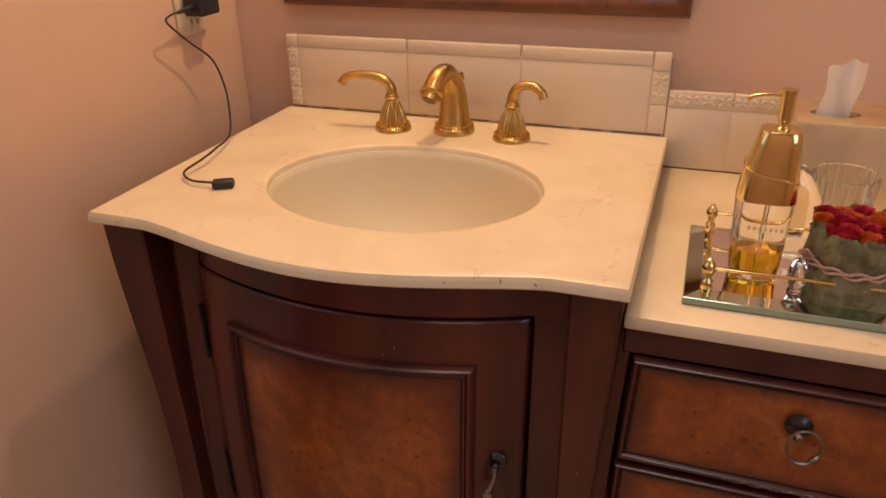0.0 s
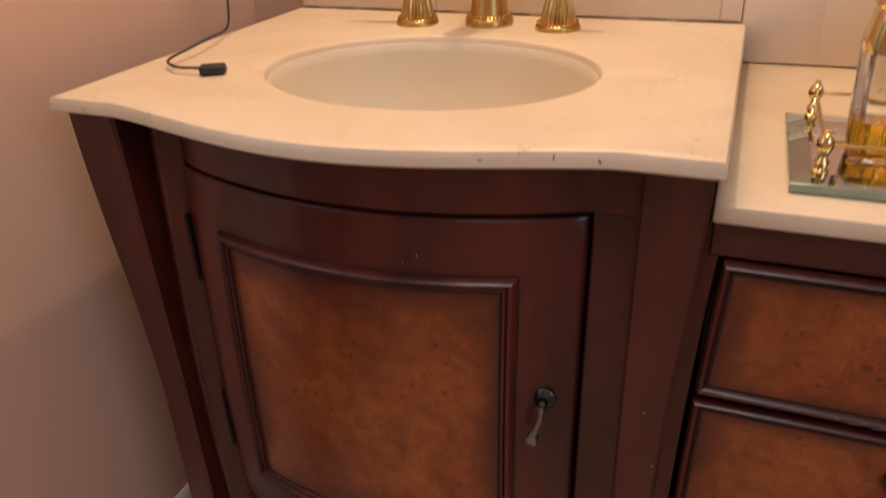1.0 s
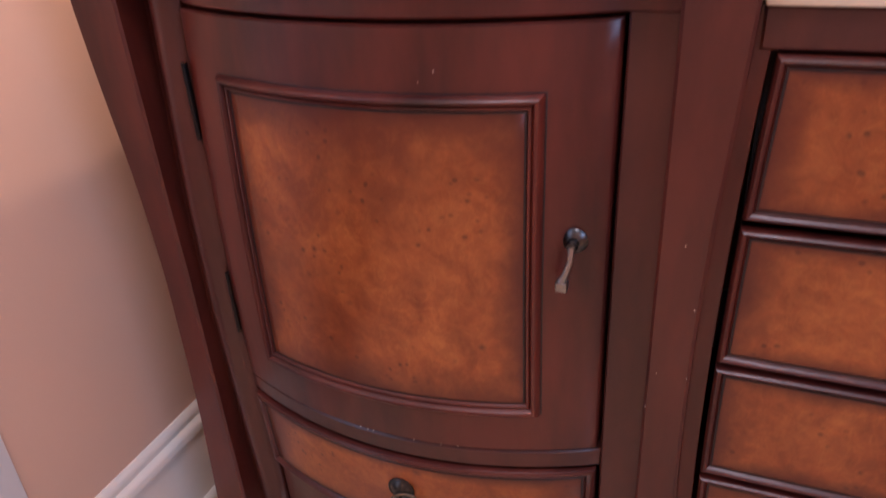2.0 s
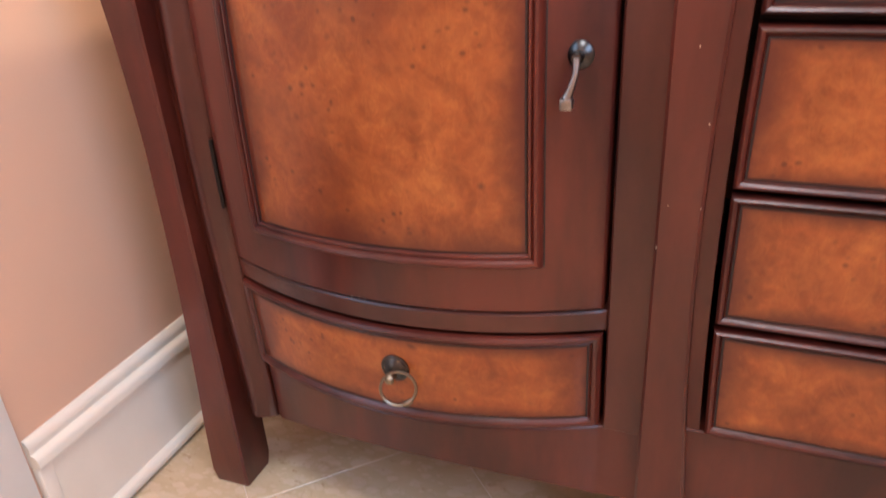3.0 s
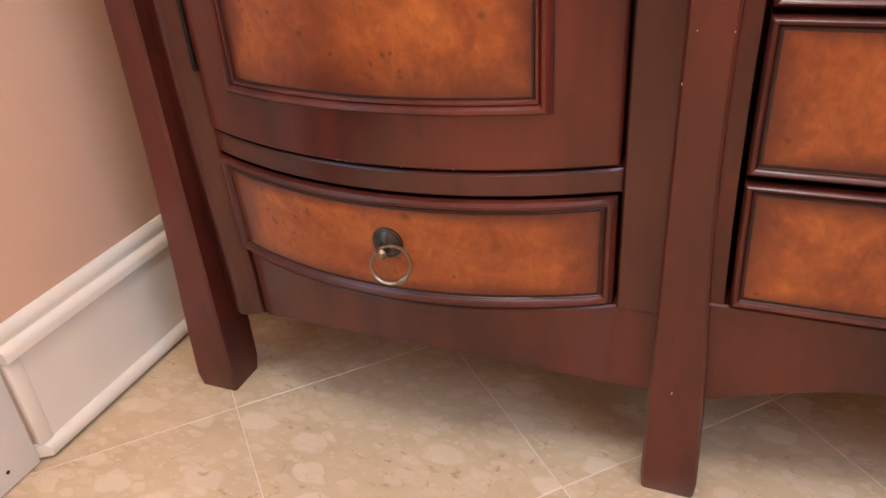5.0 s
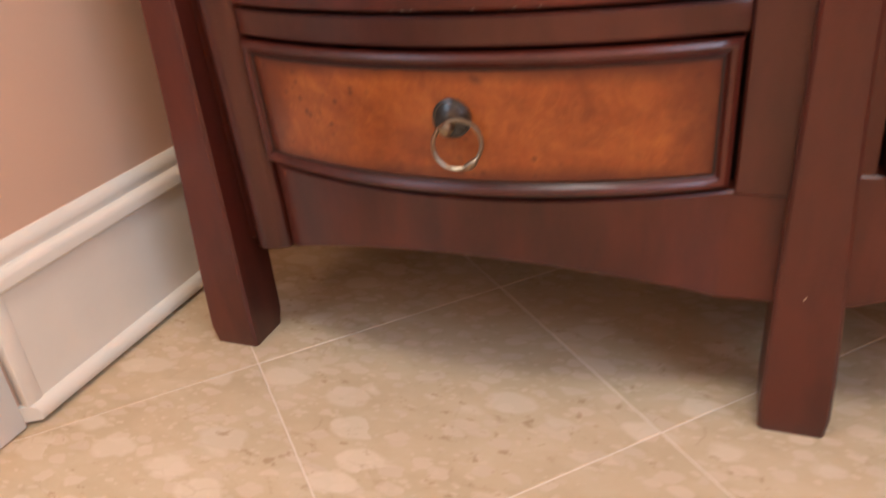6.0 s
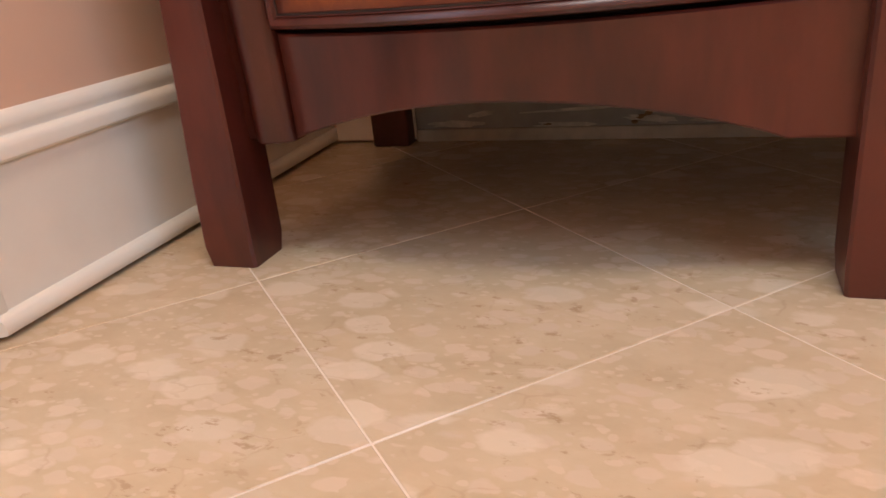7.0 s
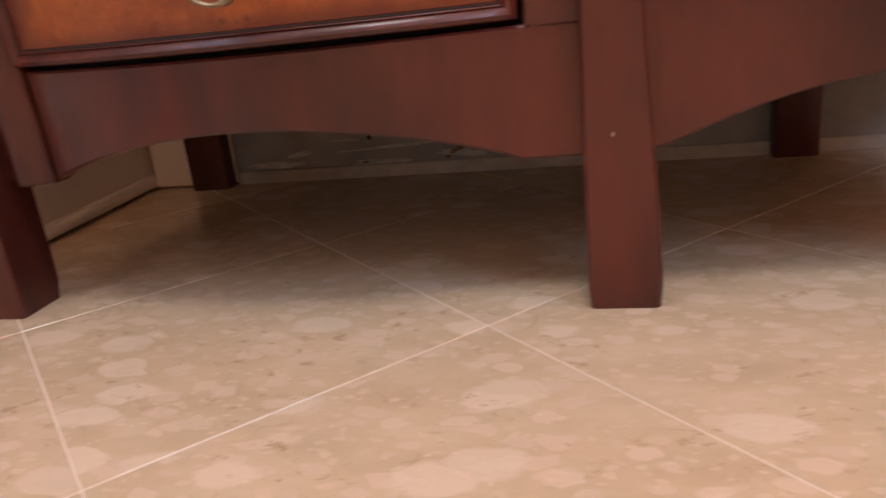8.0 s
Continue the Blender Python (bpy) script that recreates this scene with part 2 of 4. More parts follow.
def part(name, bm, material, parent=None, label="", smooth=True):
    """Links a bmesh, made in world coordinates, as one mesh object under a thing."""
    me = bpy.data.meshes.new(name)
    bmesh.ops.recalc_face_normals(bm, faces=bm.faces)
    origin = Vector((0, 0, 0))
    if parent is not None:
        p = parent
        while p is not None:
            origin += p.location
            p = p.parent
        bmesh.ops.translate(bm, verts=bm.verts, vec=-origin)
    bm.to_mesh(me)
    bm.free()
    me.materials.append(material)
    if smooth:
        me.shade_smooth()
        me.set_sharp_from_angle(angle=radians(38))
    ob = new(name, me)
    if parent is not None:
        ob.parent = parent
    return tagged(ob, label)


def thing(name, at, label, category, group="", kind=""):
    ob = new(name)
    ob.location = at
    ob.empty_display_size = 0.05
    return tagged(ob, label, category, group, kind)


def box(bm, x0, x1, y0, y1, z0, z1, bevel=0.0, seg=2):
    vs = [bm.verts.new((x, y, z)) for x in (x0, x1) for y in (y0, y1) for z in (z0, z1)]
    fs = [bm.faces.new([vs[i] for i in q]) for q in ((0, 1, 3, 2), (4, 6, 7, 5), (0, 4, 5, 1), (2, 3, 7, 6), (0, 2, 6, 4), (1, 5, 7, 3))]
    if bevel:
        es = {e for f in fs for e in f.edges}
        bmesh.ops.bevel(bm, geom=list(es), offset=bevel, segments=seg, profile=0.5, affect="EDGES")
    return bm


def boxed(*a, **k):
    return box(bmesh.new(), *a, **k)


def grid_faces(bm, rows, wrap_u=False, wrap_v=False):
    """Quads over rows of vertices."""
    n, m = len(rows), len(rows[0])
    for i in range(n if wrap_u else n - 1):
        for j in range(m if wrap_v else m - 1):
            q = [rows[i][j], rows[(i + 1) % n][j], rows[(i + 1) % n][(j + 1) % m], rows[i][(j + 1) % m]]
            q = list(dict.fromkeys(q))
            if len(q) > 2:
                bm.faces.new(q)


def slab(x0, x1, z0, z1, front, depth, nx=24, nz=8, bevel=0.002, bottom=None):
    """A board with a shaped front y = front(x, z), sides x0(z), x1(z) and an optional shaped lower edge bottom(x)."""
    bm = bmesh.new()
    fx0 = x0 if callable(x0) else (lambda z: x0)
    fx1 = x1 if callable(x1) else (lambda z: x1)
    us = [0.0, 0.0] + [i / nx for i in range(1, nx)] + [1.0, 1.0]
    ws = [0.0, 0.0] + [i / nz for i in range(1, nz)] + [1.0, 1.0]
    rows = []
    for j, w in enumerate(ws):
        row = []
        for i, u in enumerate(us):
            zz = z0 + w * (z1 - z0)
            a, b = fx0(zz), fx1(zz)
            x = a + u * (b - a)
            x += bevel * ((i == 1) - (i == len(us) - 2))
            lo = bottom(x) if bottom else z0
            z = lo + w * (z1 - lo) + bevel * ((j == 1) - (j == len(ws) - 2))
            rim = i in (0, len(us) - 1) or j in (0, len(ws) - 1)
            row.append(bm.verts.new((x, front(x, z) + (bevel if rim else 0), z)))
        rows.append(row)
    grid_faces(bm, rows)
    ring = rows[0][:-1] + [r[-1] for r in rows[:-1]] + rows[-1][:0:-1] + [r[0] for r in rows[:0:-1]]
    back = [bm.verts.new((v.co.x, v.co.y + depth, v.co.z)) for v in ring]
    for i in range(len(ring)):
        k = (i + 1) % len(ring)
        bm.faces.new((ring[i], back[i], back[k], ring[k]))
    return bm


def frame_mold(x0, x1, z0, z1, front, profile, nx=20, nz=10, fx0=None):
    """A mitred moulding round a rectangle: profile is a row of (inset, height over the front)."""
    bm = bmesh.new()
    loop = [(i / nx, 0.0) for i in range(nx)] + [(1.0, i / nz) for i in range(nz)] + [(1 - i / nx, 1.0) for i in range(nx)] + [(0.0, 1 - i / nz) for i in range(nz)]
    rows = []
    for u, w in loop:
        row = []
        for d, hgt in profile:
            z = z0 + d + w * (z1 - z0 - 2 * d)
            a = (fx0(z) if fx0 else x0) + d
            x = a + u * (x1 - d - a)
            row.append(bm.verts.new((x, front(x, z) - hgt, z)))
        rows.append(row)
    grid_faces(bm, rows, wrap_u=True)
    return bm


def lathe(profile, at, n=32, squash=1.0, flute=0, depth=0.0):
    """A turned body from (radius, height) rows; flute: a number of hollows round it."""
    bm = bmesh.new()
    rows = []
    for r, z in profile:
        row = []
        for k in range(n):
            t = 2 * math.pi * k / n
            rr = r * (1 - depth * (0.5 + 0.5 * math.cos(flute * t))) if flute else r
            row.append(bm.verts.new((at[0] + rr * math.cos(t), at[1] + rr * math.sin(t) * squash, at[2] + z)))
        rows.append(row)
    grid_faces(bm, rows, wrap_v=True)
    for row, flip in ((rows[0], True), (rows[-1], False)):
        if (row[0].co - row[len(row) // 2].co).length > 1e-5:
            bm.faces.new(row[::-1] if flip else row)
    return bm


def tube(points, radius, n=12, closed=False, cap=True):
    """A pipe along points; radius is a number or one for each point."""
    bm = bmesh.new()
    pts = [Vector(p) for p in points]
    rad = radius if isinstance(radius, (list, tuple)) else [radius] * len(pts)
    rows, up = [], None
    for i, p in enumerate(pts):
        a = pts[i - 1] if (i or closed) else p
        b = pts[(i + 1) % len(pts)] if (i < len(pts) - 1 or closed) else p
        d = (b - a).normalized()
        if up is None:
            up = d.orthogonal().normalized()
        up = (up - up.dot(d) * d).normalized()
        side = d.cross(up)
        rows.append([bm.verts.new(p + rad[i] * (math.cos(2 * math.pi * k / n) * up + math.sin(2 * math.pi * k / n) * side)) for k in range(n)])
    grid_faces(bm, rows, wrap_u=closed, wrap_v=True)
    if cap and not closed:
        bm.faces.new(rows[0][::-1]), bm.faces.new(rows[-1])
    return bm


def spline(points, n=8):
    """Catmull-Rom points through a row of points."""
    p = [Vector(q) for q in points]
    p = [2 * p[0] - p[1]] + p + [2 * p[-1] - p[-2]]
    out = []
    for i in range(1, len(p) - 2):
        for k in range(n):
            t = k / n
            out.append(0.5 * (2 * p[i] + (p[i + 1] - p[i - 1]) * t + (2 * p[i - 1] - 5 * p[i] + 4 * p[i + 1] - p[i + 2]) * t * t + (3 * p[i] - p[i - 1] - 3 * p[i + 1] + p[i + 2]) * t ** 3))
    return out + [p[-2]]


def ball(c, r, n=12):
    bm = bmesh.new()
    bmesh.ops.create_uvsphere(bm, u_segments=n, v_segments=max(6, n // 2), radius=r, matrix=Matrix.Translation(c))
    return bm


def merge(*bms):
    out = bmesh.new()
    for b in bms:
        me = bpy.data.meshes.new("tmp")
        b.to_mesh(me)
        b.free()
        out.from_mesh(me)
        bpy.data.meshes.remove(me)
    return out


# ---- the room ----
XL, YB, XR, YF, ZC = -0.062, 0.049, 1.90, -2.5, 2.45
TOP, LOW = 0.886, 0.8366


def structure(name, bm, material, label, smooth=False):
    return tagged(part(name, bm, material, None, "", smooth), label, name.split("_")[0], kind="structure")


structure("wall_north", boxed(XL - 0.12, XR + 0.12, YB, YB + 0.12, -0.1, ZC), M_WALL, "salmon painted plaster wall behind the vanity")
DY0, DY1, WY0, WY1 = -1.60, -0.75, -2.0, -1.0
bm = bmesh.new()
box(bm, XL - 0.12, XL, DY1, YB - 0.0005, -0.1, ZC), box(bm, XL - 0.12, XL, YF - 0.12, DY0, -0.1, ZC), box(bm, XL - 0.12, XL, DY0, DY1, 2.05, ZC)
structure("wall_west", bm, M_WALL, "salmon painted plaster wall with a doorway beside the vanity")
bm = bmesh.new()
box(bm, XR, XR + 0.12, WY1, YB - 0.0005, -0.1, ZC), box(bm, XR, XR + 0.12, YF - 0.12, WY0, -0.1, ZC)
box(bm, XR, XR + 0.12, WY0, WY1, -0.1, 0.9), box(bm, XR, XR + 0.12, WY0, WY1, 2.1, ZC)
structure("wall_east", bm, M_WALL, "salmon painted plaster wall with a window opening")
structure("wall_south", boxed(XL - 0.12, XR + 0.12, YF - 0.12, YF, -0.1, ZC), M_WALL, "salmon painted plaster wall across the room")
structure("wall_hall", boxed(-0.85, -0.80, DY0 - 0.3, DY1 + 0.3, -0.1, ZC), M_CEIL, "plain pale wall beyond the doorway")
structure("ceiling", boxed(XL - 0.12, XR + 0.12, YF - 0.12, YB + 0.12, ZC, ZC + 0.1), M_CEIL, "plain off-white painted ceiling")
floor = structure("floor", boxed(XL, XR, YF, YB, -0.06, -0.0007), M_GROUT, "beige breccia marble floor tiles laid diagonally with pale grout")
win = tagged(new("window_1"), "white framed window letting in daylight", "window", kind="structure")
win.location = (XR + 0.06, -1.5, 1.5)
for a in ((WY0, WY0 + 0.05, 0.9, 2.1), (WY1 - 0.05, WY1, 0.9, 2.1), (WY0 + 0.05, WY1 - 0.05, 0.9, 0.95), (WY0 + 0.05, WY1 - 0.05, 2.05, 2.1)):
    part("window_frame", boxed(XR + 0.05, XR + 0.11, a[0], a[1], a[2], a[3], bevel=0.004), M_TRIM, win)

# baseboard along the west wall: flat board, cap moulding and shoe bead
BB_END = -0.622


def run_y(profile, y0, y1, mitre=0.0):
    """A moulding of (out from the wall, z) rows along y."""
    bm = bmesh.new()
    rows = [[bm.verts.new((XL + d, y0 + mitre * (0.016 - d), z)) for d, z in profile], [bm.verts.new((XL + d, y1, z)) for d, z in profile]]
    grid_faces(bm, rows, wrap_v=True)
    bm.faces.new(rows[0]), bm.faces.new(rows[1][::-1])
    return bm


base = tagged(new("baseboard"), "tall white painted baseboard with moulded cap and shoe bead", "baseboard", kind="structure")
base.location = (XL, BB_END, 0)
part("base_board", run_y([(0, 0.004), (0.0108, 0.004), (0.0108, 0.15), (0, 0.15)], BB_END + 0.018, YB), M_TRIM, base, smooth=False)
part("base_end", boxed(XL, XL + 0.0125, BB_END, BB_END + 0.020, 0.004, 0.1455, bevel=0.0025), M_TRIM, base)
cap = [(0, 0.1465), (0.0155, 0.1465), (0.0175, 0.149), (0.0175, 0.158), (0.0160, 0.162), (0.0120, 0.1655), (0.0075, 0.1665), (0.0072, 0.1685), (0.0088, 0.1725), (0.0088, 0.178), (0.0060, 0.1835), (0.0025, 0.187), (0, 0.187)]
part("cap_moulding", run_y(cap, BB_END, YB), M_TRIM, base)
shoe = [(0.0, 0.0055), (0.019, 0.0055), (0.0205, 0.008), (0.0205, 0.014), (0.0185, 0.019), (0.0145, 0.0225), (0.009, 0.0235), (0.0, 0.0235)]
part("shoe_bead", run_y(shoe, BB_END + 0.003, YB, mitre=-0.6), M_TRIM, base)
# door casing
casing = tagged(new("door_casing"), "plain white painted door casing", "casing", kind="structure")
casing.location = (XL, -0.70, 0)
part("casing_board", boxed(XL, XL + 0.008, DY1, BB_END - 0.006, 0.002, 2.1, bevel=0.001), M_DOORWHITE, casing)
nail = lathe([(0.0024, 0), (0.0024, 0.0008)], (0, 0, 0), 12)
bmesh.ops.transform(nail, matrix=pose(XL + 0.0077, -0.667, 0.024, 0, 90, 0), verts=nail.verts)
part("nail_hole", nail, M_SHADE, casing)
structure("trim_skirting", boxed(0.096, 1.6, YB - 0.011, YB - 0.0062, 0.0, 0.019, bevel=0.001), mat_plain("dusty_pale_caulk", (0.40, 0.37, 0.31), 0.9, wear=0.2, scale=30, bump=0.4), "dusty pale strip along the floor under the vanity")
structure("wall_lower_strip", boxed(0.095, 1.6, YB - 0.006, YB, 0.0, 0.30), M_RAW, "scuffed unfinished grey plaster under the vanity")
structure("trim_return", boxed(XL + 0.02, 0.095, YB - 0.012, YB, 0.004, 0.19, bevel=0.001), M_TRIM, "short white painted baseboard piece in the corner")

# ---- vanity cabinet ----
MID = 0.372


def swell(z):
    """The front swells forward at half height."""
    return -0.014 * max(0.0, math.sin(math.pi * min(1, max(0, (z - 0.16) / 0.70)))) ** 1.2


def bow(x, z):
    u = (x - MID) / 0.214
    return -0.483 + 0.050 * min(1.0, u * u) + swell(z)


def stile_y(x, z):
    return -0.431 + swell(z)


LEG_OUT = ([0.0, 0.06, 0.19, 0.316, 0.45, 0.60, 0.71, 0.80, 0.90], [0.686, 0.685, 0.676, 0.668, 0.665, 0.668, 0.674, 0.681, 0.683])


LEG_WALL = ([0.0, 0.06, 0.19, 0.316, 0.45, 0.57, 0.69, 0.77, 0.87], [0.686, 0.685, 0.676, 0.668, 0.6655, 0.6655, 0.6745, 0.6845, 0.688])


def leg_out(z, profile=LEG_OUT):
    return float(np.interp(z, *profile))


def leg(mirror=False, shift=0.0, swells=0.7, profile=LEG_OUT):
    """A square sabre leg: straight inner edge, hollowed outer edge."""
    bm = bmesh.new()
    rows, n, c = [], 40, 0.0028
    for i in range(n + 1):
        z = i / n * 0.8700
        zz = [leg_out(max(0, min(0.9, z + d)), profile) for d in (-0.06, -0.03, 0, 0.03, 0.06)]
        a, b = 0.628, sum(zz) / 5
        foot = 0.004 * max(0, 1 - z / 0.012)
        y0 = -0.449 + swell(z) * swells - 0.010 * max(0, (z - 0.5) / 0.4) + foot
        y1 = -0.388 + 0.35 * swell(z) - foot
        a, b = a + foot * 0.5, b - foot * 0.5
        if mirror:
            a, b = 2 * 0.3655 - b, 2 * 0.3655 - a
        a, b = a + shift, b + shift
        rows.append([bm.verts.new((x, y, z)) for x, y in ((a + c, y0), (b - c, y0), (b, y0 + c), (b, y1 - c), (b - c, y1), (a + c, y1), (a, y1 - c), (a, y0 + c))])
    grid_faces(bm, rows, wrap_v=True)
    bm.faces.new(rows[0]), bm.faces.new(rows[-1][::-1])
    return bm


def apron_edge(x):
    """The arched lower edge of the sink cabinet's apron."""
    u = min(1.0, abs(x - 0.367) / 0.214)
    return 0.1225 + 0.0445 * (math.cos(math.pi / 2 * u) ** 0.8 if u < 1 else 0)


strip = bpy.data.objects["wall_lower_strip"]
M_DAUB = mat_plain("dried_plaster_daub", (0.46, 0.45, 0.40), 0.9, wear=0.3, scale=60, bump=0.5)
M_STAIN = mat_plain("brown_glue_stain", (0.16, 0.10, 0.045), 0.85, wear=0.4, scale=70, bump=0.4)
M_HOLE = mat_plain("hole_shade", (0.01, 0.009, 0.008), 0.8, bump=0)
marks = random.Random(5)


def daub(x, z, w, h, material, lean=0.0):
    """A thin uneven smear on the raw wall: plaster, glue, and the painted dark of a hole."""
    b = bmesh.new()
    rim = []
    for k in range(18):
        a = 2 * math.pi * k / 18
        s = marks.uniform(0.7, 1.1)
        rim.append(b.verts.new((w / 2 * s * math.cos(a), 0, h / 2 * s * math.sin(a))))
    mid = b.verts.new((0, -0.0022, 0))
    for k in range(18):
        b.faces.new((mid, rim[k], rim[(k + 1) % 18]))
    bmesh.ops.transform(b, matrix=pose(x, YB - 0.0064, z, 0, lean, 0), verts=b.verts)
    part("daub", b, material, strip)


for x, z, w, h, lean in ((0.345, 0.044, 0.17, 0.005, -2.5), (0.27, 0.058, 0.06, 0.004, 3), (0.20, 0.040, 0.05, 0.009, -6), (0.45, 0.028, 0.08, 0.011, 4), (0.16, 0.026, 0.09, 0.012, 0), (0.33, 0.022, 0.10, 0.010, 0), (0.56, 0.024, 0.12, 0.009, 0)):
    daub(x, z, w, h, M_DAUB, lean)
for x, z, w, h in ((0.437, 0.031, 0.020, 0.011), (0.447, 0.037, 0.012, 0.007), (0.428, 0.025, 0.010, 0.006), (0.305, 0.024, 0.02, 0.005)):
    daub(x, z - 0.001, w, h, M_STAIN)
# a small hole, its inner shade put on as a black daub
daub(0.312, 0.059, 0.009, 0.009, M_HOLE)

sinkcab = thing("vanity_cabinet", (MID, -0.2, 0), "dark mahogany bow-front vanity cabinet with burl door and drawer", "cabinet")
right_leg = part("leg", leg(), M_WOOD, sinkcab)
part("leg", leg(mirror=True, swells=0.15, profile=LEG_WALL), M_WOOD, sinkcab)
for a, b in ((0.033, 0.093),):
    part("rear_leg", boxed(a, b, 0.010, 0.047, 0, 0.870, bevel=0.003), M_WOOD, sinkcab)


def column_y(x, z):
    """The hinge stile is a soft half column with a hollow toward the bow front."""
    return stile_y(x, z) - 0.0055 * math.exp(-(((x - 0.134) / 0.011) ** 2)) + 0.016 / (1 + math.exp((x - 0.118) / 0.0025)) + 0.006 * math.exp(-(((x - 0.159) / 0.006) ** 2))


part("stile", slab(0.100, 0.1585, 0.125, 0.8700, column_y, 0.02, 20, 16), M_WOOD, sinkcab)
part("stile", slab(0.5885, 0.632, 0.2215, 0.8145, lambda x, z: stile_y(x, z), 0.02, 4, 16), M_WOOD, sinkcab)
part("top_rail", slab(0.159, 0.632, 0.8130, 0.8700, lambda x, z: max(-0.60, min(bow(x, z), stile_y(x, z)) + 0.006 * math.exp(-(((x - 0.159) / 0.010) ** 2))), 0.03, 60, 3), M_WOOD, sinkcab)
part("middle_rail", slab(0.159, 0.588, 0.350, 0.3735, lambda x, z: bow(x, z) + 0.003, 0.03, 32, 2), M_WOOD, sinkcab)
part("apron", slab(0.159, 0.632, 0.125, 0.224, lambda x, z: bow(x, z) + 0.004 + 0.007 * math.exp(-(((x - 0.159) / 0.011) ** 2)) if x < 0.586 else stile_y(x, z) + 0.002, 0.022, 96, 4, bottom=apron_edge), M_WOOD, sinkcab)
part("side_panel", boxed(0.080, 0.099, -0.39, 0.045, 0.14, 0.8700), M_WOOD, sinkcab)
part("side_panel", boxed(0.632, 0.650, -0.39, 0.045, 0.14, 0.8700), M_WOOD, sinkcab)
part("back_panel", boxed(0.10, 0.63, 0.03, 0.045, 0.165, 0.8700), M_WOOD, sinkcab)
part("bottom_panel", boxed(0.10, 0.63, -0.415, 0.028, 0.165, 0.18), M_WOOD, sinkcab)
# near-black sheet added behind the door and drawer: shade for their gaps
part("shade_backing", slab(0.135, 0.60, 0.185, 0.868, lambda x, z: bow(x, z) + 0.034, 0.006, 20, 4), M_SHADE, sinkcab)

MOLD = [(0.0, -0.001), (0.0, 0.004), (0.0015, 0.0075), (0.005, 0.0095), (0.009, 0.0085), (0.0115, 0.0055), (0.0125, 0.0035), (0.0145, 0.0050), (0.0175, 0.0045), (0.0195, 0.0015), (0.021, -0.001)]
door = part("door", slab(0.1615, 0.5845, 0.3775, 0.8090, bow, 0.024, 32, 16), M_WOOD, sinkcab)
part("moulding", frame_mold(0.2140, 0.5310, 0.430, 0.754, bow, [(a * 0.68, b) for a, b in MOLD]), M_WOOD, door)
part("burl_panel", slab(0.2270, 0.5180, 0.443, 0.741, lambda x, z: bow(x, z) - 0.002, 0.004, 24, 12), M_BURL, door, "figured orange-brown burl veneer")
for z in (0.678, 0.440):
    part("hinge", merge(tube([(0.1600, -0.436 + swell(z), z), (0.1600, -0.436 + swell(z), z + 0.08)], 0.0024, 10), boxed(0.1565, 0.160, -0.4355 + swell(z), -0.430 + swell(z), z + 0.001, z + 0.079)), M_HINGE, door, "dark metal butt hinge")


M_GLAZE = mat_plain("dark_antique_glaze", (0.016, 0.0055, 0.004), 0.5, wear=0.2, scale=80, bump=0)
part("glaze_line", frame_mold(0.2275, 0.5175, 0.4435, 0.7405, lambda x, z: bow(x, z) - 0.0022, [(0.0, 0.0), (0.0008, 0.0002), (0.0019, 0.0)]), M_GLAZE, door)
part("glaze_line", frame_mold(0.2125, 0.5325, 0.4285, 0.7555, bow, [(0.0, 0.0), (0.0007, 0.0002), (0.0016, 0.0)]), M_GLAZE, door)


def drop_pull(x, z, y):
    """A drop pull: domed rose, collar and a turned drop with a square end."""
    rose = lathe([(0.0118, 0), (0.0118, 0.0015), (0.0095, 0.004), (0.005, 0.006), (0.0045, 0.010), (0.0055, 0.013), (0.004, 0.016), (0.0, 0.0165)], (0, 0, 0), 24)
    bmesh.ops.transform(rose, matrix=pose(x, y, z, 90, 0, 0), verts=rose.verts)
    tip = (x - 0.006, y - 0.020, z - 0.031)
    shaft = tube(spline([(x, y - 0.014, z), (x, y - 0.018, z - 0.012), (x - 0.003, y - 0.020, z - 0.023), tip], 5), [0.0035, 0.0032, 0.003, 0.0028, 0.0026, 0.0026, 0.0026, 0.0027, 0.0028, 0.003, 0.003, 0.0032, 0.0034, 0.0036, 0.004, 0.0045], 12)
    end = boxed(tip[0] - 0.0052, tip[0] + 0.0052, tip[1] - 0.0052, tip[1] + 0.0052, tip[2] - 0.0095, tip[2], bevel=0.0014)
    return rose, shaft, end


pull = part("door_pull", drop_pull(0.5575, 0.6235, bow(0.5575, 0.6235))[0], M_IRON, door, "aged dark metal drop pull")
_, shaft, end = drop_pull(0.5575, 0.6235, bow(0.5575, 0.6235))
part("drop", shaft, M_STEEL, pull)
part("drop_end", end, M_STEEL, pull)


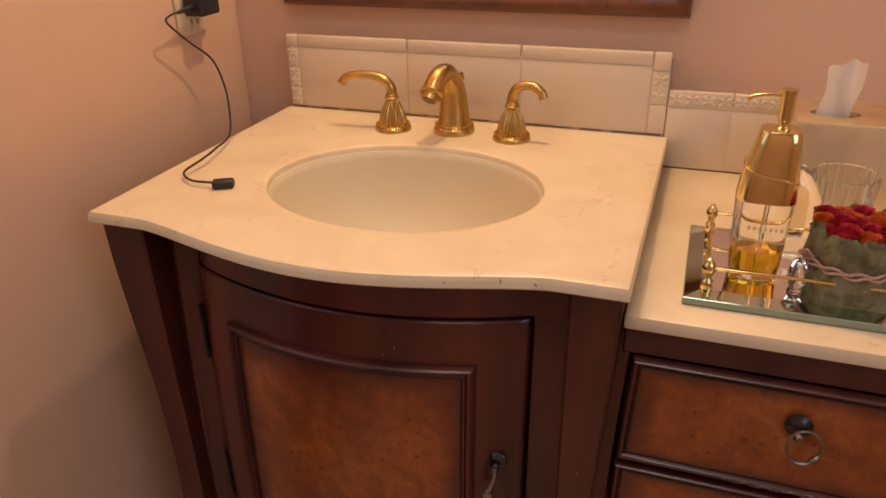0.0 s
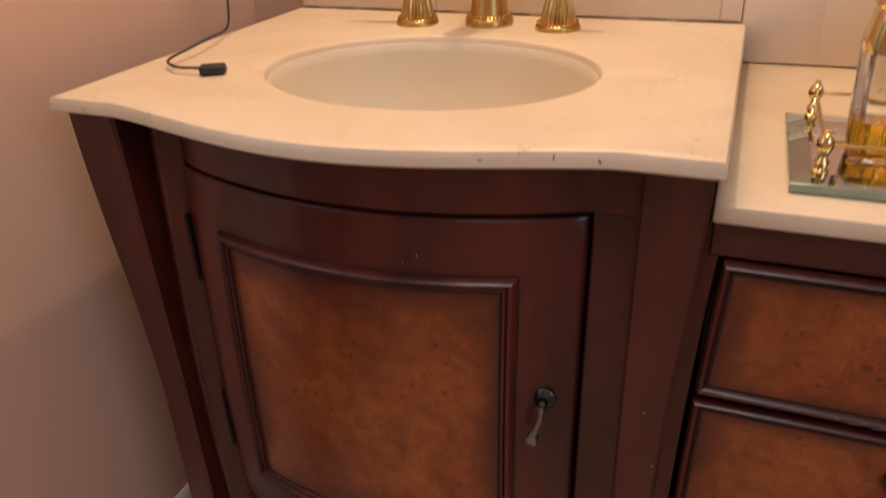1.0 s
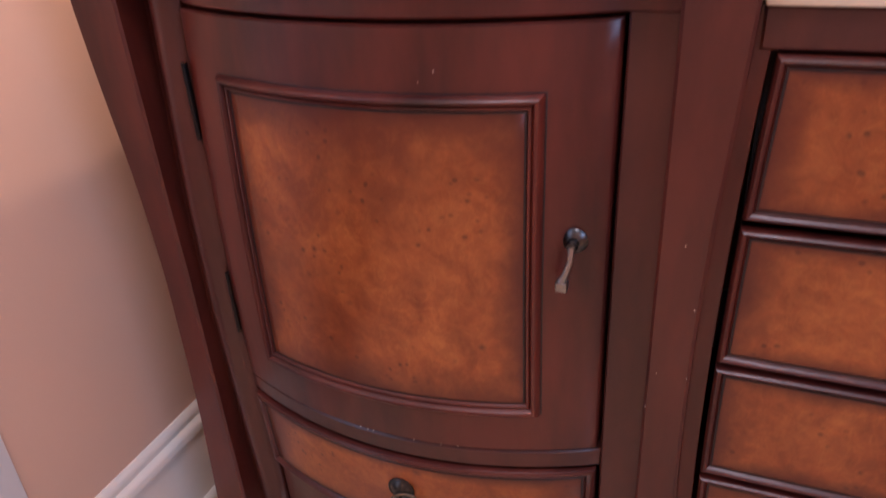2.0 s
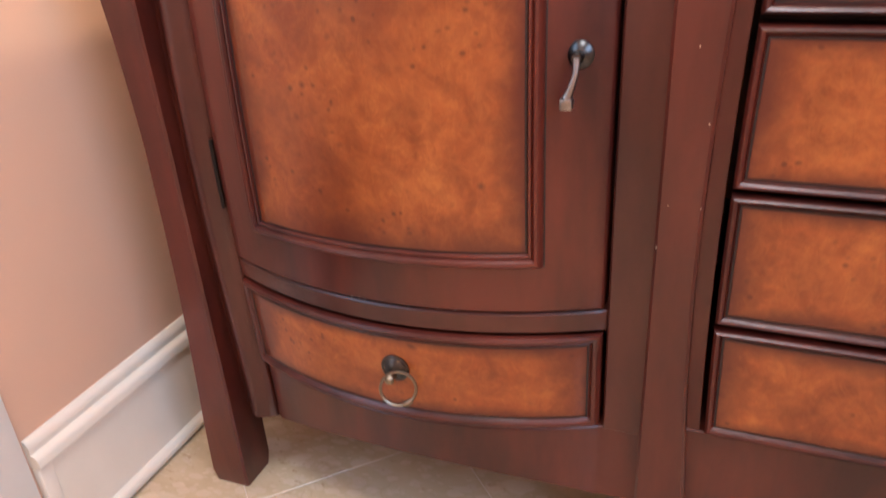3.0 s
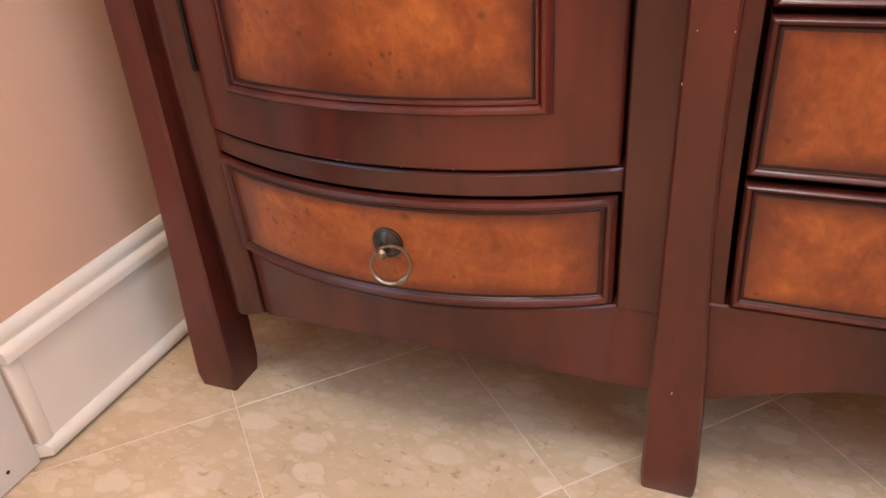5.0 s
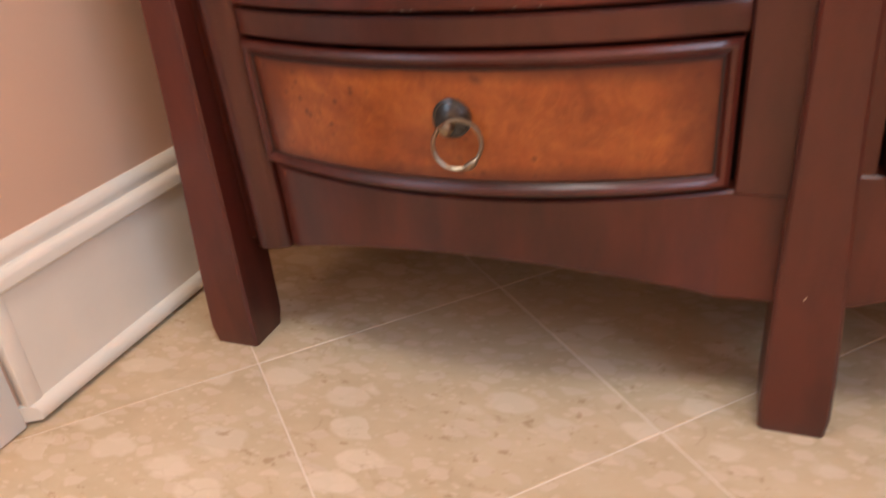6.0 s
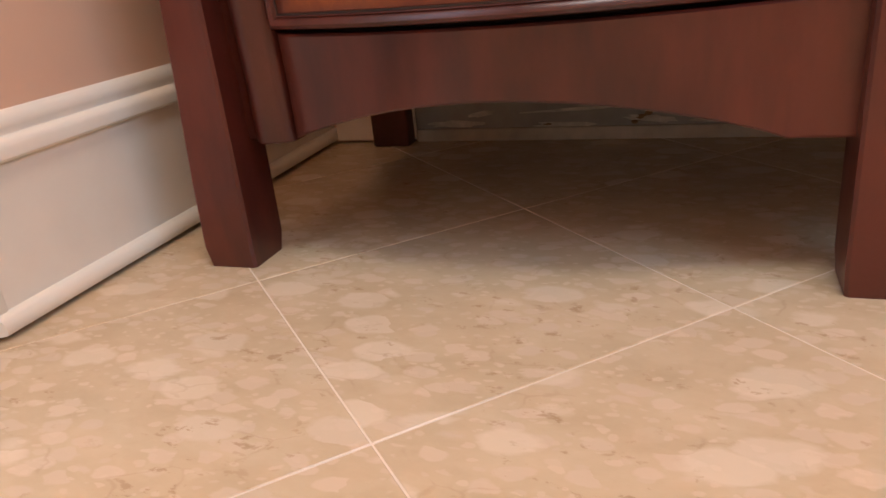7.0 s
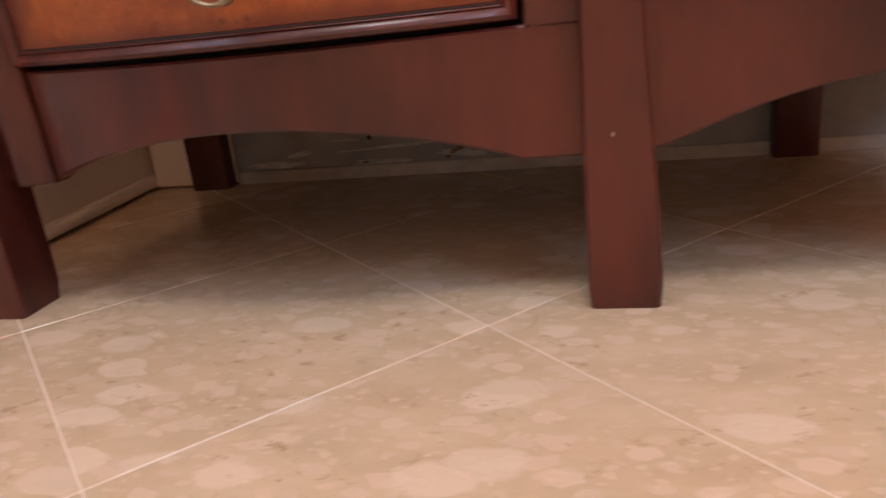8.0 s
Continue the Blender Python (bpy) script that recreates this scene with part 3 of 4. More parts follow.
def ring_pull(parent, x, z, y, turn=14, s=1.0, plate_s=1.0):
    """A ring pull: domed backplate, knuckle and a hanging ring with a wrapped bead."""
    rose = lathe([(a * plate_s, b * plate_s) for a, b in ((0.0165, 0), (0.0165, 0.002), (0.015, 0.003), (0.0135, 0.0028), (0.010, 0.0055), (0.005, 0.008), (0.0, 0.0085))], (0, 0, 0), 28)
    bmesh.ops.transform(rose, matrix=pose(x, y, z, 90, 0, 0), verts=rose.verts)
    plate = part("ring_pull", rose, M_IRON, parent, "aged dark metal ring pull")
    knuckle = lathe([(a * s, b * s) for a, b in ((0.0048, 0), (0.0056, 0.004), (0.0048, 0.009), (0.0062, 0.012), (0.004, 0.016), (0, 0.0168))], (0, 0, 0), 16)
    bmesh.ops.transform(knuckle, matrix=pose(x, y - 0.006, z - 0.004, 90, 0, 0), verts=knuckle.verts)
    part("knuckle", knuckle, M_PULL, plate)
    r = 0.0205 * s
    c = Vector((x + 0.008 * s, y - 0.013, z - 0.001 - r * 0.85))
    tilt = pose(0, 0, 0, -14, turn, 16)
    pts = [c + tilt @ Vector((r * math.sin(2 * math.pi * k / 40), 0, r * math.cos(2 * math.pi * k / 40))) for k in range(40)]
    part("ring", tube(pts, 0.0017, 8, closed=True), M_PULL, plate)
    for shift in (-1, 1):
        part("ring_wire", tube([p + Vector((0, shift * 0.0013, 0)) for p in pts[12:28]], 0.0010, 6), M_PULL, plate)
    bead = [pts[13 + k] for k in range(5)]
    part("bead", tube(bead, [0.002, 0.0032, 0.0036, 0.0032, 0.002], 10), M_PULL, plate)


DM = [(0.0, -0.016), (0.0, 0.0), (0.001, 0.003), (0.004, 0.0048), (0.0075, 0.0035), (0.0095, 0.0005), (0.0105, 0.0015), (0.012, 0.0), (0.0125, -0.003)]
drawer = part("drawer", slab(0.1615, 0.5845, 0.2285, 0.3465, lambda x, z: bow(x, z) + 0.004, 0.02, 32, 6), M_WOOD, sinkcab)
part("moulding", frame_mold(0.1615, 0.5845, 0.2285, 0.3465, lambda x, z: bow(x, z) + 0.002, DM, 32, 6), M_WOOD, drawer)
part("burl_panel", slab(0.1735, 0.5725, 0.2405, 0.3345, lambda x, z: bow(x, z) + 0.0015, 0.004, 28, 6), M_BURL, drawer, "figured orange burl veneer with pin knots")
part("glaze_line", frame_mold(0.1730, 0.5730, 0.2400, 0.3350, lambda x, z: bow(x, z) + 0.0013, [(0.0, 0.0), (0.0008, 0.0002), (0.0019, 0.0)], 28, 6), M_GLAZE, drawer)
ring_pull(drawer, 0.3765, 0.2955, bow(0.3765, 0.292) + 0.001, s=0.92, plate_s=0.97)

# ---- drawer unit ----
DX1, DYF = 1.045, -0.436


def flat(x, z):
    return DYF + 0.7 * swell(z)


def draw_left(z):
    return 0.686 + 0.012 * ((z - 0.45) / 0.35) ** 2


def arch(x):
    u = min(1.0, abs(x - 0.868) / 0.178)
    return 0.126 + 0.045 * (math.cos(math.pi / 2 * u) ** 0.9 if u < 1 else 0)


unit = thing("drawer_cabinet", (0.87, -0.2, 0), "dark mahogany drawer cabinet with four burl drawer fronts", "cabinet")
part("leg", leg(mirror=True, shift=0.99), M_WOOD, unit)
part("rear_leg", boxed(0.866, 0.922, 0.016, 0.047, 0, 0.80, bevel=0.003), M_WOOD, unit)
part("stile", slab(leg_out, lambda z: draw_left(z) - 0.005, 0.126, 0.8195, lambda x, z: stile_y(x, z) + 0.004, 0.02, 3, 14, bevel=0.0005), M_WOOD, unit)
part("top_rail", slab(0.684, 1.06, 0.788, 0.8195, lambda x, z: flat(x, z) + 0.004, 0.02, 8, 2), M_WOOD, unit)
part("apron", slab(0.652, 1.06, 0.126, 0.243, lambda x, z: flat(x, z) + 0.006, 0.022, 48, 4, bottom=arch), M_WOOD, unit)
# the same added sheet, painting the gaps round the drawers as shaded
part("shade_backing", slab(0.690, 1.06, 0.20, 0.80, lambda x, z: flat(x, z) + 0.026, 0.006, 8, 4), M_SHADE, unit)
part("side_panel", boxed(1.05, 1.068, -0.39, 0.045, 0.14, 0.8195), M_WOOD, unit)
part("bottom_panel", boxed(0.66, 1.05, -0.40, 0.045, 0.175, 0.19), M_WOOD, unit)
DS = [(a * 0.68, b) for a, b in DM]
for z0, z1 in ((0.6545, 0.7855), (0.514, 0.6465), (0.380, 0.5075), (0.249, 0.3725)):
    d = part("drawer", slab(draw_left, DX1, z0, z1, lambda x, z: flat(x, z) + 0.004, 0.02, 10, 6), M_WOOD, unit)
    part("moulding", frame_mold(0.69, DX1, z0, z1, flat, DS, 10, 8, fx0=draw_left), M_WOOD, d)
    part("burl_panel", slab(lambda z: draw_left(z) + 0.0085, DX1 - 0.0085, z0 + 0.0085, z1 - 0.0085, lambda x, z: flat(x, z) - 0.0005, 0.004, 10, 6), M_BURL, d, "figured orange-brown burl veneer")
    part("glaze_line", frame_mold(0.69, DX1 - 0.0082, z0 + 0.0082, z1 - 0.0082, lambda x, z: flat(x, z) - 0.0007, [(0.0, 0.0), (0.0008, 0.0002), (0.0019, 0.0)], 10, 8, fx0=lambda z: draw_left(z) + 0.0082), M_GLAZE, d)
    ring_pull(d, 0.8625, 0.5 * (z0 + z1) + 0.023, flat(0.868, z0) - 0.001, turn=4, s=0.84, plate_s=0.82)

# ---- marble tops ----
SINK, SA, SB = Vector((0.3765, -0.277)), 0.1825, 0.146
CX0, CX1, CYB = 0.0445, 0.689, 0.012


def counter_front(x):
    u = abs(x - 0.3665) / 0.245
    return -0.4765 - 0.050 * (math.cos(math.pi / 2 * u) ** 1.25 if u < 1 else 0)


def counter_top():
    """The bow-front slab with an oval cut-out, eased edges all round."""
    outline = [(CX1, CYB), (CX0, CYB), (CX0, -0.3), (CX0, -0.4765)]
    outline += [(CX0 + (CX1 - CX0) * i / 60, counter_front(CX0 + (CX1 - CX0) * i / 60)) for i in range(1, 60)] + [(CX1, -0.4765), (CX1, -0.3)]
    poly = [Vector(p) for p in outline]
    dense = []
    for a, b in zip(poly, poly[1:] + poly[:1]):
        n = max(1, int((b - a).length / 0.012))
        dense += [a + (b - a) * k / n for k in range(n)]
    ang = sorted(dense, key=lambda p: math.atan2(p.y - SINK.y, p.x - SINK.x))
    bm = bmesh.new()
    rings = []
    ell = []
    for p in ang:
        d = p - SINK
        s = 1 / math.sqrt((d.x / SA) ** 2 + (d.y / SB) ** 2)
        ell.append(SINK + d * s)
    t = 0.0155
    for off, z in ((0.0, TOP - t), (0.0, TOP - 0.003), (0.0012, TOP - 0.001), (0.004, TOP), (0.010, TOP)):
        rings.append([bm.verts.new((*(e + (e - SINK).normalized() * off), z)) for e in ell])
    
    def inset(p, d):
        x = min(max(p.x, CX0 + d), CX1 - d)
        return Vector((x, min(max(p.y, counter_front(x) + d), CYB - d)))

    for d, z in ((0.013, TOP), (0.006, TOP), (0.0022, TOP - 0.0012), (0.0006, TOP - 0.0045), (0.0, TOP - 0.0075), (0.0, TOP - t + 0.002), (0.002, TOP - t)):
        rings.append([bm.verts.new((*inset(p, d), z)) for p in ang])
    grid_faces(bm, rings, wrap_u=True, wrap_v=True)
    return bm


top = tagged(part("sink_countertop", counter_top(), M_TOP), "cream marble vanity top with bowed front and oval cut-out", "countertop")
bm = bmesh.new()
box(bm, 0.683, 1.62, -0.441, CYB + 0.004, LOW - 0.0165, LOW, bevel=0.003)
low = tagged(part("side_countertop", bm, M_TOP), "lower cream marble counter beside the sink top", "countertop")

sink = thing("sink", (SINK.x, SINK.y, TOP - 0.16), "bone-coloured oval undermount porcelain sink bowl", "sink")
prof = [(0.999, -0.0150), (0.996, -0.0085), (0.990, -0.0075), (0.984, -0.0085), (0.972, -0.020), (0.955, -0.050), (0.90, -0.085), (0.79, -0.118), (0.60, -0.140), (0.38, -0.150), (0.16, -0.1535), (0.10, -0.1545)]
bm = bmesh.new()
rows = []
for s, z in prof:
    rows.append([bm.verts.new((SINK.x + SA * s * math.cos(2 * math.pi * k / 72), SINK.y + SB * s * math.sin(2 * math.pi * k / 72), TOP + z)) for k in range(72)])
grid_faces(bm, rows, wrap_v=True)
bm.faces.new(rows[-1])
part("bowl", bm, M_PORC, sink)
part("drain", lathe([(0.0, 0.003), (0.017, 0.003), (0.021, 0.001), (0.021, -0.002)], (SINK.x, SINK.y, TOP - 0.1535), 24), M_GOLD, sink, "gold drain fitting")

# ---- tiled backsplash ----
SPF = CYB  # its face
M_JOINT = mat_plain("dark_open_joint", (0.16, 0.11, 0.075), 0.9, bump=0)
bs = thing("backsplash", (0.37, YB, TOP), "ivory glazed ceramic tile backsplash with embossed edge trim", "backsplash")


def tile_box(x0, x1, z0, z1, proud=0.0, bevel=0.0018):
    return boxed(x0 + 0.0009, x1 - 0.0006, SPF - proud, SPF + 0.009, z0 + 0.0006, z1 - 0.0006, bevel=bevel)


def embossed(x0, x1, z0, z1, along="x", n=5):
    """A narrow trim tile with a pressed row of leaves between two beads."""
    bm = tile_box(x0, x1, z0, z1)
    lx, lz = x1 - x0, z1 - z0
    for k in range(n):
        t = (k + 0.5) / n
        c = (x0 + lx * t, (z0 + z1) / 2) if along == "x" else ((x0 + x1) / 2, z0 + lz * t)
        for a in (28, 90, 152, 222, 318):
            leaf = bmesh.new()
            bmesh.ops.create_uvsphere(leaf, u_segments=8, v_segments=6, radius=1.0)
            r = min(lx, lz) * 0.26
            m = pose(c[0] + 0.75 * r * math.cos(radians(a)), SPF - 0.0001, c[1] + 0.75 * r * math.sin(radians(a)), 0, -a, 0) @ Matrix.Diagonal((r, 0.0013, r * 0.42, 1))
            bmesh.ops.transform(leaf, matrix=m, verts=leaf.verts)
            bm = merge(bm, leaf)
    return bm


part("mortar_bed", boxed(0.051, 0.681, SPF + 0.0012, YB - 0.001, LOW + 0.002, 0.9940, bevel=0.001), M_TGROUT, bs)
part("mortar_bed", boxed(0.682, 1.62, SPF + 0.0012, YB - 0.001, LOW + 0.002, 0.9385, bevel=0.001), M_TGROUT, bs)
JX = (0.0735, 0.271, 0.459, 0.6555)
for a, b in zip(JX, JX[1:]):
    part("tile", tile_box(a, b, TOP + 0.001, 0.9880), M_TILE, bs)
    part("trim_tile", tile_box(a, b, 0.9880, 1.0090, 0.001, 0.003), M_TILE, bs)
for k in range(3):
    z = TOP + 0.001 + k * 0.0335
    part("embossed_tile", embossed(0.0505, JX[0], z, z + 0.0335, "z", 2), M_TILE, bs)
part("corner_tile", tile_box(0.0505, JX[0], 0.9880, 1.0090, 0.001, 0.003), M_TILE, bs)
part("corner_tile", tile_box(JX[3], 0.682, 0.9815, 1.0090, 0.001, 0.003), M_TILE, bs)
part("embossed_tile", embossed(JX[3], 0.682, 0.9320, 0.9815, "z", 2), M_TILE, bs)
part("tile", tile_box(JX[3], 0.6820, TOP + 0.001, 0.9320), M_TILE, bs)
for k in range(6):
    x = 0.682 + k * 0.152 - 0.062
    part("tile", tile_box(max(x, 0.6823), x + 0.152 + 0.003, LOW + 0.001, 0.9305), M_TILE, bs)
for k in range(8):
    x = 0.682 + k * 0.0905
    part("embossed_tile", embossed(x, x + 0.0905, 0.9305, 0.9555, "x", 4), M_TILE, bs)
part("top_tiles", boxed(0.0515, 0.681, SPF + 0.010, YB - 0.0005, 0.9785, 0.9950, bevel=0.001), M_TILE, bs)
part("top_tiles", boxed(0.6825, 1.62, SPF + 0.010, YB - 0.0005, 0.926, 0.9395, bevel=0.001), M_TILE, bs)

# open, broken joint between the marble and the tiles
crack = random.Random(12)
x = 0.055
while x < 0.675:
    w = crack.uniform(0.012, 0.045)
    part("joint_gap", boxed(x, min(x + w, 0.68), SPF - 0.0012, SPF + 0.004, TOP + 0.0002, TOP + crack.uniform(0.0006, 0.0016)), M_JOINT, bs)
    x += w + crack.choice((0.0, 0.0, 0.006, 0.014))

# ---- wall mirror ----
M_FRAME = mat_plain("walnut_frame_wood", (0.13, 0.045, 0.018), 0.3, coat=0.3, wear=0.3, scale=30)
M_MIRROR = mat_plain("mirror_silver", (0.9, 0.9, 0.9), 0.01, 1.0, wear=0, bump=0)
mirror = thing("wall_mirror", (0.383, YB, 1.06), "wall mirror in a moulded brown wooden frame", "mirror")
MP = [(0.0, -0.020), (0.0, 0.0), (0.004, 0.006), (0.012, 0.008), (0.020, 0.006), (0.026, 0.001), (0.05, -0.004), (0.056, 0.000), (0.062, -0.002), (0.064, -0.02)]
part("frame", frame_mold(0.046, 0.698, 1.0545, 1.80, lambda x, z: 0.028, MP, 4, 4), M_FRAME, mirror)
part("glass", boxed(0.105, 0.640, 0.036, 0.042, 1.113, 1.742), M_MIRROR, mirror)

# ---- socket, charger and cable ----
M_IVORY = mat_plain("ivory_plastic", (0.66, 0.54, 0.36), 0.35, wear=0.04)
socket = thing("wall_socket", (XL, -0.084, 1.075), "ivory plastic wall socket plate", "socket")
part("plate", boxed(XL, XL + 0.006, -0.120, -0.048, 1.021, 1.137, bevel=0.0025), M_IVORY, socket)
part("outlet_face", boxed(XL + 0.005, XL + 0.0085, -0.101, -0.067, 1.029, 1.057, bevel=0.002), M_IVORY, socket)
for y in (-0.091, -0.078):
    part("slot", boxed(XL + 0.0082, XL + 0.0088, y - 0.001, y + 0.001, 1.036, 1.045), M_SHADE, socket)
charger = thing("charger", (-0.03, -0.09, 1.06), "black plastic plug-in charger with a thin cable", "charger")
part("body", boxed(XL + 0.010, -0.016, -0.110, -0.062, 1.052, 1.086, bevel=0.005, seg=3), M_BLACK, charger)
part("plug", boxed(XL + 0.0, XL + 0.012, -0.102, -0.070, 1.056, 1.082, bevel=0.002), M_BLACK, charger)
part("strain_relief", tube([(-0.034, -0.106, 1.068), (-0.034, -0.146, 1.064)], [0.0046, 0.0026], 10), M_BLACK, charger)
CABLE = [(-0.034, -0.144, 1.065), (-0.034, -0.166, 1.0625), (-0.034, -0.174, 1.0534), (-0.034, -0.131, 1.018), (-0.024, -0.095, 0.9846), (-0.009, -0.093, 0.9438), (0.026, -0.138, 0.9164), (0.059, -0.192, 0.8964), (0.084, -0.263, 0.8995), (0.091, -0.306, 0.8985), (0.089, -0.344, 0.8935), (0.116, -0.3655, 0.8925), (0.150, -0.367, 0.8935)]
part("cable", tube(spline(CABLE, 8), 0.0016, 8), M_BLACK, charger)
end = boxed(-0.0135, 0.0135, -0.0085, 0.0085, 0.0, 0.0105, bevel=0.003, seg=3)
bmesh.ops.transform(end, matrix=pose(0.1615, -0.362, TOP + 0.0005, 0, 0, 28), verts=end.verts)
conn = part("connector", end, M_BLACK, charger, "small black connector block")
face = boxed(0.0133, 0.0142, -0.0055, 0.0055, 0.003, 0.0075, bevel=0.0008)
bmesh.ops.transform(face, matrix=pose(0.1615, -0.362, TOP + 0.0005, 0, 0, 28), verts=face.verts)
part("port", face, M_IRON, conn)

# ---- taps ----


def bead_row(c, r, z, n=32, b=0.0019):
    out = []
    for k in range(n):
        t = 2 * math.pi * k / n
        s = bmesh.new()
        bmesh.ops.create_icosphere(s, subdivisions=1, radius=b, matrix=Matrix.Translation((c[0] + r * math.cos(t), c[1] + r * math.sin(t), z)))
        out.append(s)
    return merge(*out)


def tap_handle(x, y, lever, label):
    h = thing("sink_tap", (x, y, TOP), label, "tap", "gold taps of the sink")
    c = (x, y, TOP)
    part("base_ring", lathe([(0.0285, 0), (0.0285, 0.003), (0.0275, 0.006), (0.0245, 0.0085), (0.0225, 0.009)], c, 40), M_GOLD, h)
    part("beading", bead_row(c, 0.0252, TOP + 0.0092), M_GOLD, h)
    prof = [(0.0225, 0.008), (0.0218, 0.016), (0.0198, 0.025), (0.0165, 0.034), (0.0125, 0.041), (0.0092, 0.046), (0.0082, 0.048)]
    part("bell", lathe(prof, c, 120, flute=24, depth=0.10), M_GOLD, h, "fluted bell-shaped gold body")
    part("collar", lathe([(0.0075, 0.046), (0.0105, 0.048), (0.0115, 0.0505), (0.0098, 0.0525), (0.0098, 0.054), (0.0085, 0.056)], c, 28), M_GOLD, h)
    pts = spline([(x + a, y + b, TOP + z) for a, b, z in lever], 8)
    n = len(pts)
    rad = [0.0085 - 0.0022 * min(1, k / (0.55 * n)) for k in range(n)]
    rad[-1], rad[-2], rad[-3] = 0.003, 0.0066, 0.0068
    part("lever", tube(pts, rad, 16), M_GOLD, h, "curved gold lever")


tap_handle(0.2755, -0.067, [(0, 0, 0.052), (-0.001, 0, 0.066), (-0.012, -0.001, 0.078), (-0.032, -0.002, 0.083), (-0.055, -0.003, 0.083), (-0.074, -0.004, 0.078), (-0.083, -0.005, 0.067)], "gold fluted sink tap with a long curved lever")
tap_handle(0.4665, -0.065, [(0, 0, 0.052), (0.001, 0, 0.066), (0.008, -0.002, 0.078), (0.020, -0.004, 0.083), (0.034, -0.006, 0.082), (0.045, -0.008, 0.075), (0.049, -0.009, 0.066)], "gold fluted sink tap with a short-looking curved lever")
tap = thing("tap_spout", (0.3720, -0.0530, TOP), "gold arched sink spout on a beaded base", "tap", "gold taps of the sink")
tc = (0.3720, -0.0530, TOP)
part("base_ring", lathe([(0.0315, 0), (0.0315, 0.007), (0.030, 0.010), (0.0265, 0.012), (0.025, 0.014)], tc, 44), M_GOLD, tap)
part("beading", bead_row(tc, 0.0283, TOP + 0.0128, 36), M_GOLD, tap)
arc = spline([(0.3720, -0.0530, TOP + 0.010), (0.3715, -0.0520, TOP + 0.040), (0.3700, -0.0550, TOP + 0.072), (0.3670, -0.0730, TOP + 0.094), (0.3630, -0.0970, TOP + 0.093), (0.3590, -0.1130, TOP + 0.075)], 8)
n = len(arc)
part("spout", tube(arc, [0.0255 - 0.0115 * min(1, k / (0.62 * n)) + (0.0012 * max(0, (k / n - 0.75) / 0.25)) for k in range(n)], 28), M_GOLD, tap, "tapered arched gold spout")
tip = arc[-1]
d = (arc[-1] - arc[-2]).normalized()
part("nozzle_ring", tube([tip - d * 0.003, tip, tip + d * 0.003], [0.0155, 0.0172, 0.0155], 28), M_GOLD, tap)
side = d.orthogonal().normalized()
wrap = d.cross(side)
beads = []
for k in range(22):
    a = 2 * math.pi * k / 22
    c = tip + 0.0166 * (math.cos(a) * side + math.sin(a) * wrap) + d * 0.0045
    beads.append(ball(c, 0.0016, 8))
part("beading", merge(*beads), M_GOLD, tap)
part("aerator", tube([tip + d * 0.002, tip + d * 0.013], [0.0128, 0.0122], 24), M_GOLD, tap)
part("aerator_mesh", tube([tip + d * 0.0131, tip + d * 0.0136], 0.010, 20), M_IRON, tap)
part("lift_rod", lathe([(0.0025, 0), (0.0025, 0.020), (0.004, 0.024), (0.003, 0.027), (0.0048, 0.030), (0.0062, 0.034), (0.003, 0.037), (0.0055, 0.040), (0.0, 0.042)], (0.3740, -0.0240, TOP + 0.044), 16), M_GOLD, tap)

# ---- mirrored tray with gallery rail ----
M_EDGE = mat_plain("green_glass_edge", (0.26, 0.33, 0.24), 0.06, 0.2, wear=0.1, scale=60, bump=0)
tray = thing("vanity_tray", (0.916, -0.308, LOW), "mirror glass vanity tray with greenish edge and gold rail", "tray")
TX0, TX1, TY0, TY1, TZ = 0.7365, 1.095, -0.402, -0.214, LOW + 0.0125
M_BEVEL = mat_plain("mirror_bevel", (0.60, 0.68, 0.58), 0.03, 1.0, wear=0.02, bump=0)


def tray_ring(steps):
    bm = bmesh.new()
    rows = [[bm.verts.new((x, y, z)) for x, y in ((TX0 + i, TY0 + i), (TX1 - i, TY0 + i), (TX1 - i, TY1 - i), (TX0 + i, TY1 - i))] for i, z in steps]
    grid_faces(bm, rows, wrap_v=True)
    return bm


part("glass_edge", tray_ring(((0.001, LOW + 0.001), (0.0, LOW + 0.002), (0.0, LOW + 0.0085), (0.001, LOW + 0.0095))), M_EDGE, tray, "greenish polished glass edge", smooth=False)
part("bevel", tray_ring(((0.001, LOW + 0.0095), (0.017, TZ))), M_BEVEL, tray, "bevelled mirror border", smooth=False)
part("mirror_plate", boxed(TX0 + 0.0172, TX1 - 0.0172, TY0 + 0.0172, TY1 - 0.0172, LOW + 0.006, TZ + 0.0002), M_MIRROR, tray)
POST = [(0.0075, 0), (0.0078, 0.002), (0.005, 0.004), (0.0062, 0.007), (0.0070, 0.009), (0.0048, 0.012), (0.0040, 0.014), (0.0058, 0.018), (0.0080, 0.022), (0.0080, 0.026), (0.0060, 0.030), (0.0030, 0.033), (0.0034, 0.0345), (0.0, 0.036)]
for x in (TX0 + 0.022, TX1 - 0.022):
    for y in (TY0 + 0.020, TY1 - 0.020):
        part("post", lathe([(a * 0.85, b) for a, b in POST], (x, y, TZ), 20), M_BRASS, tray)
RZ = TZ + 0.024
for a, b in (((TX0 + 0.022, TY0 + 0.02), (TX0 + 0.022, TY1 - 0.02)), ((TX0 + 0.022, TY0 + 0.02), (TX1 - 0.022, TY0 + 0.02)), ((TX0 + 0.022, TY1 - 0.02), (TX1 - 0.022, TY1 - 0.02)), ((TX1 - 0.022, TY0 + 0.02), (TX1 - 0.022, TY1 - 0.02))):
    part("rail", tube([(*a, RZ), (*b, RZ)], 0.0018, 10), M_BRASS, tray)

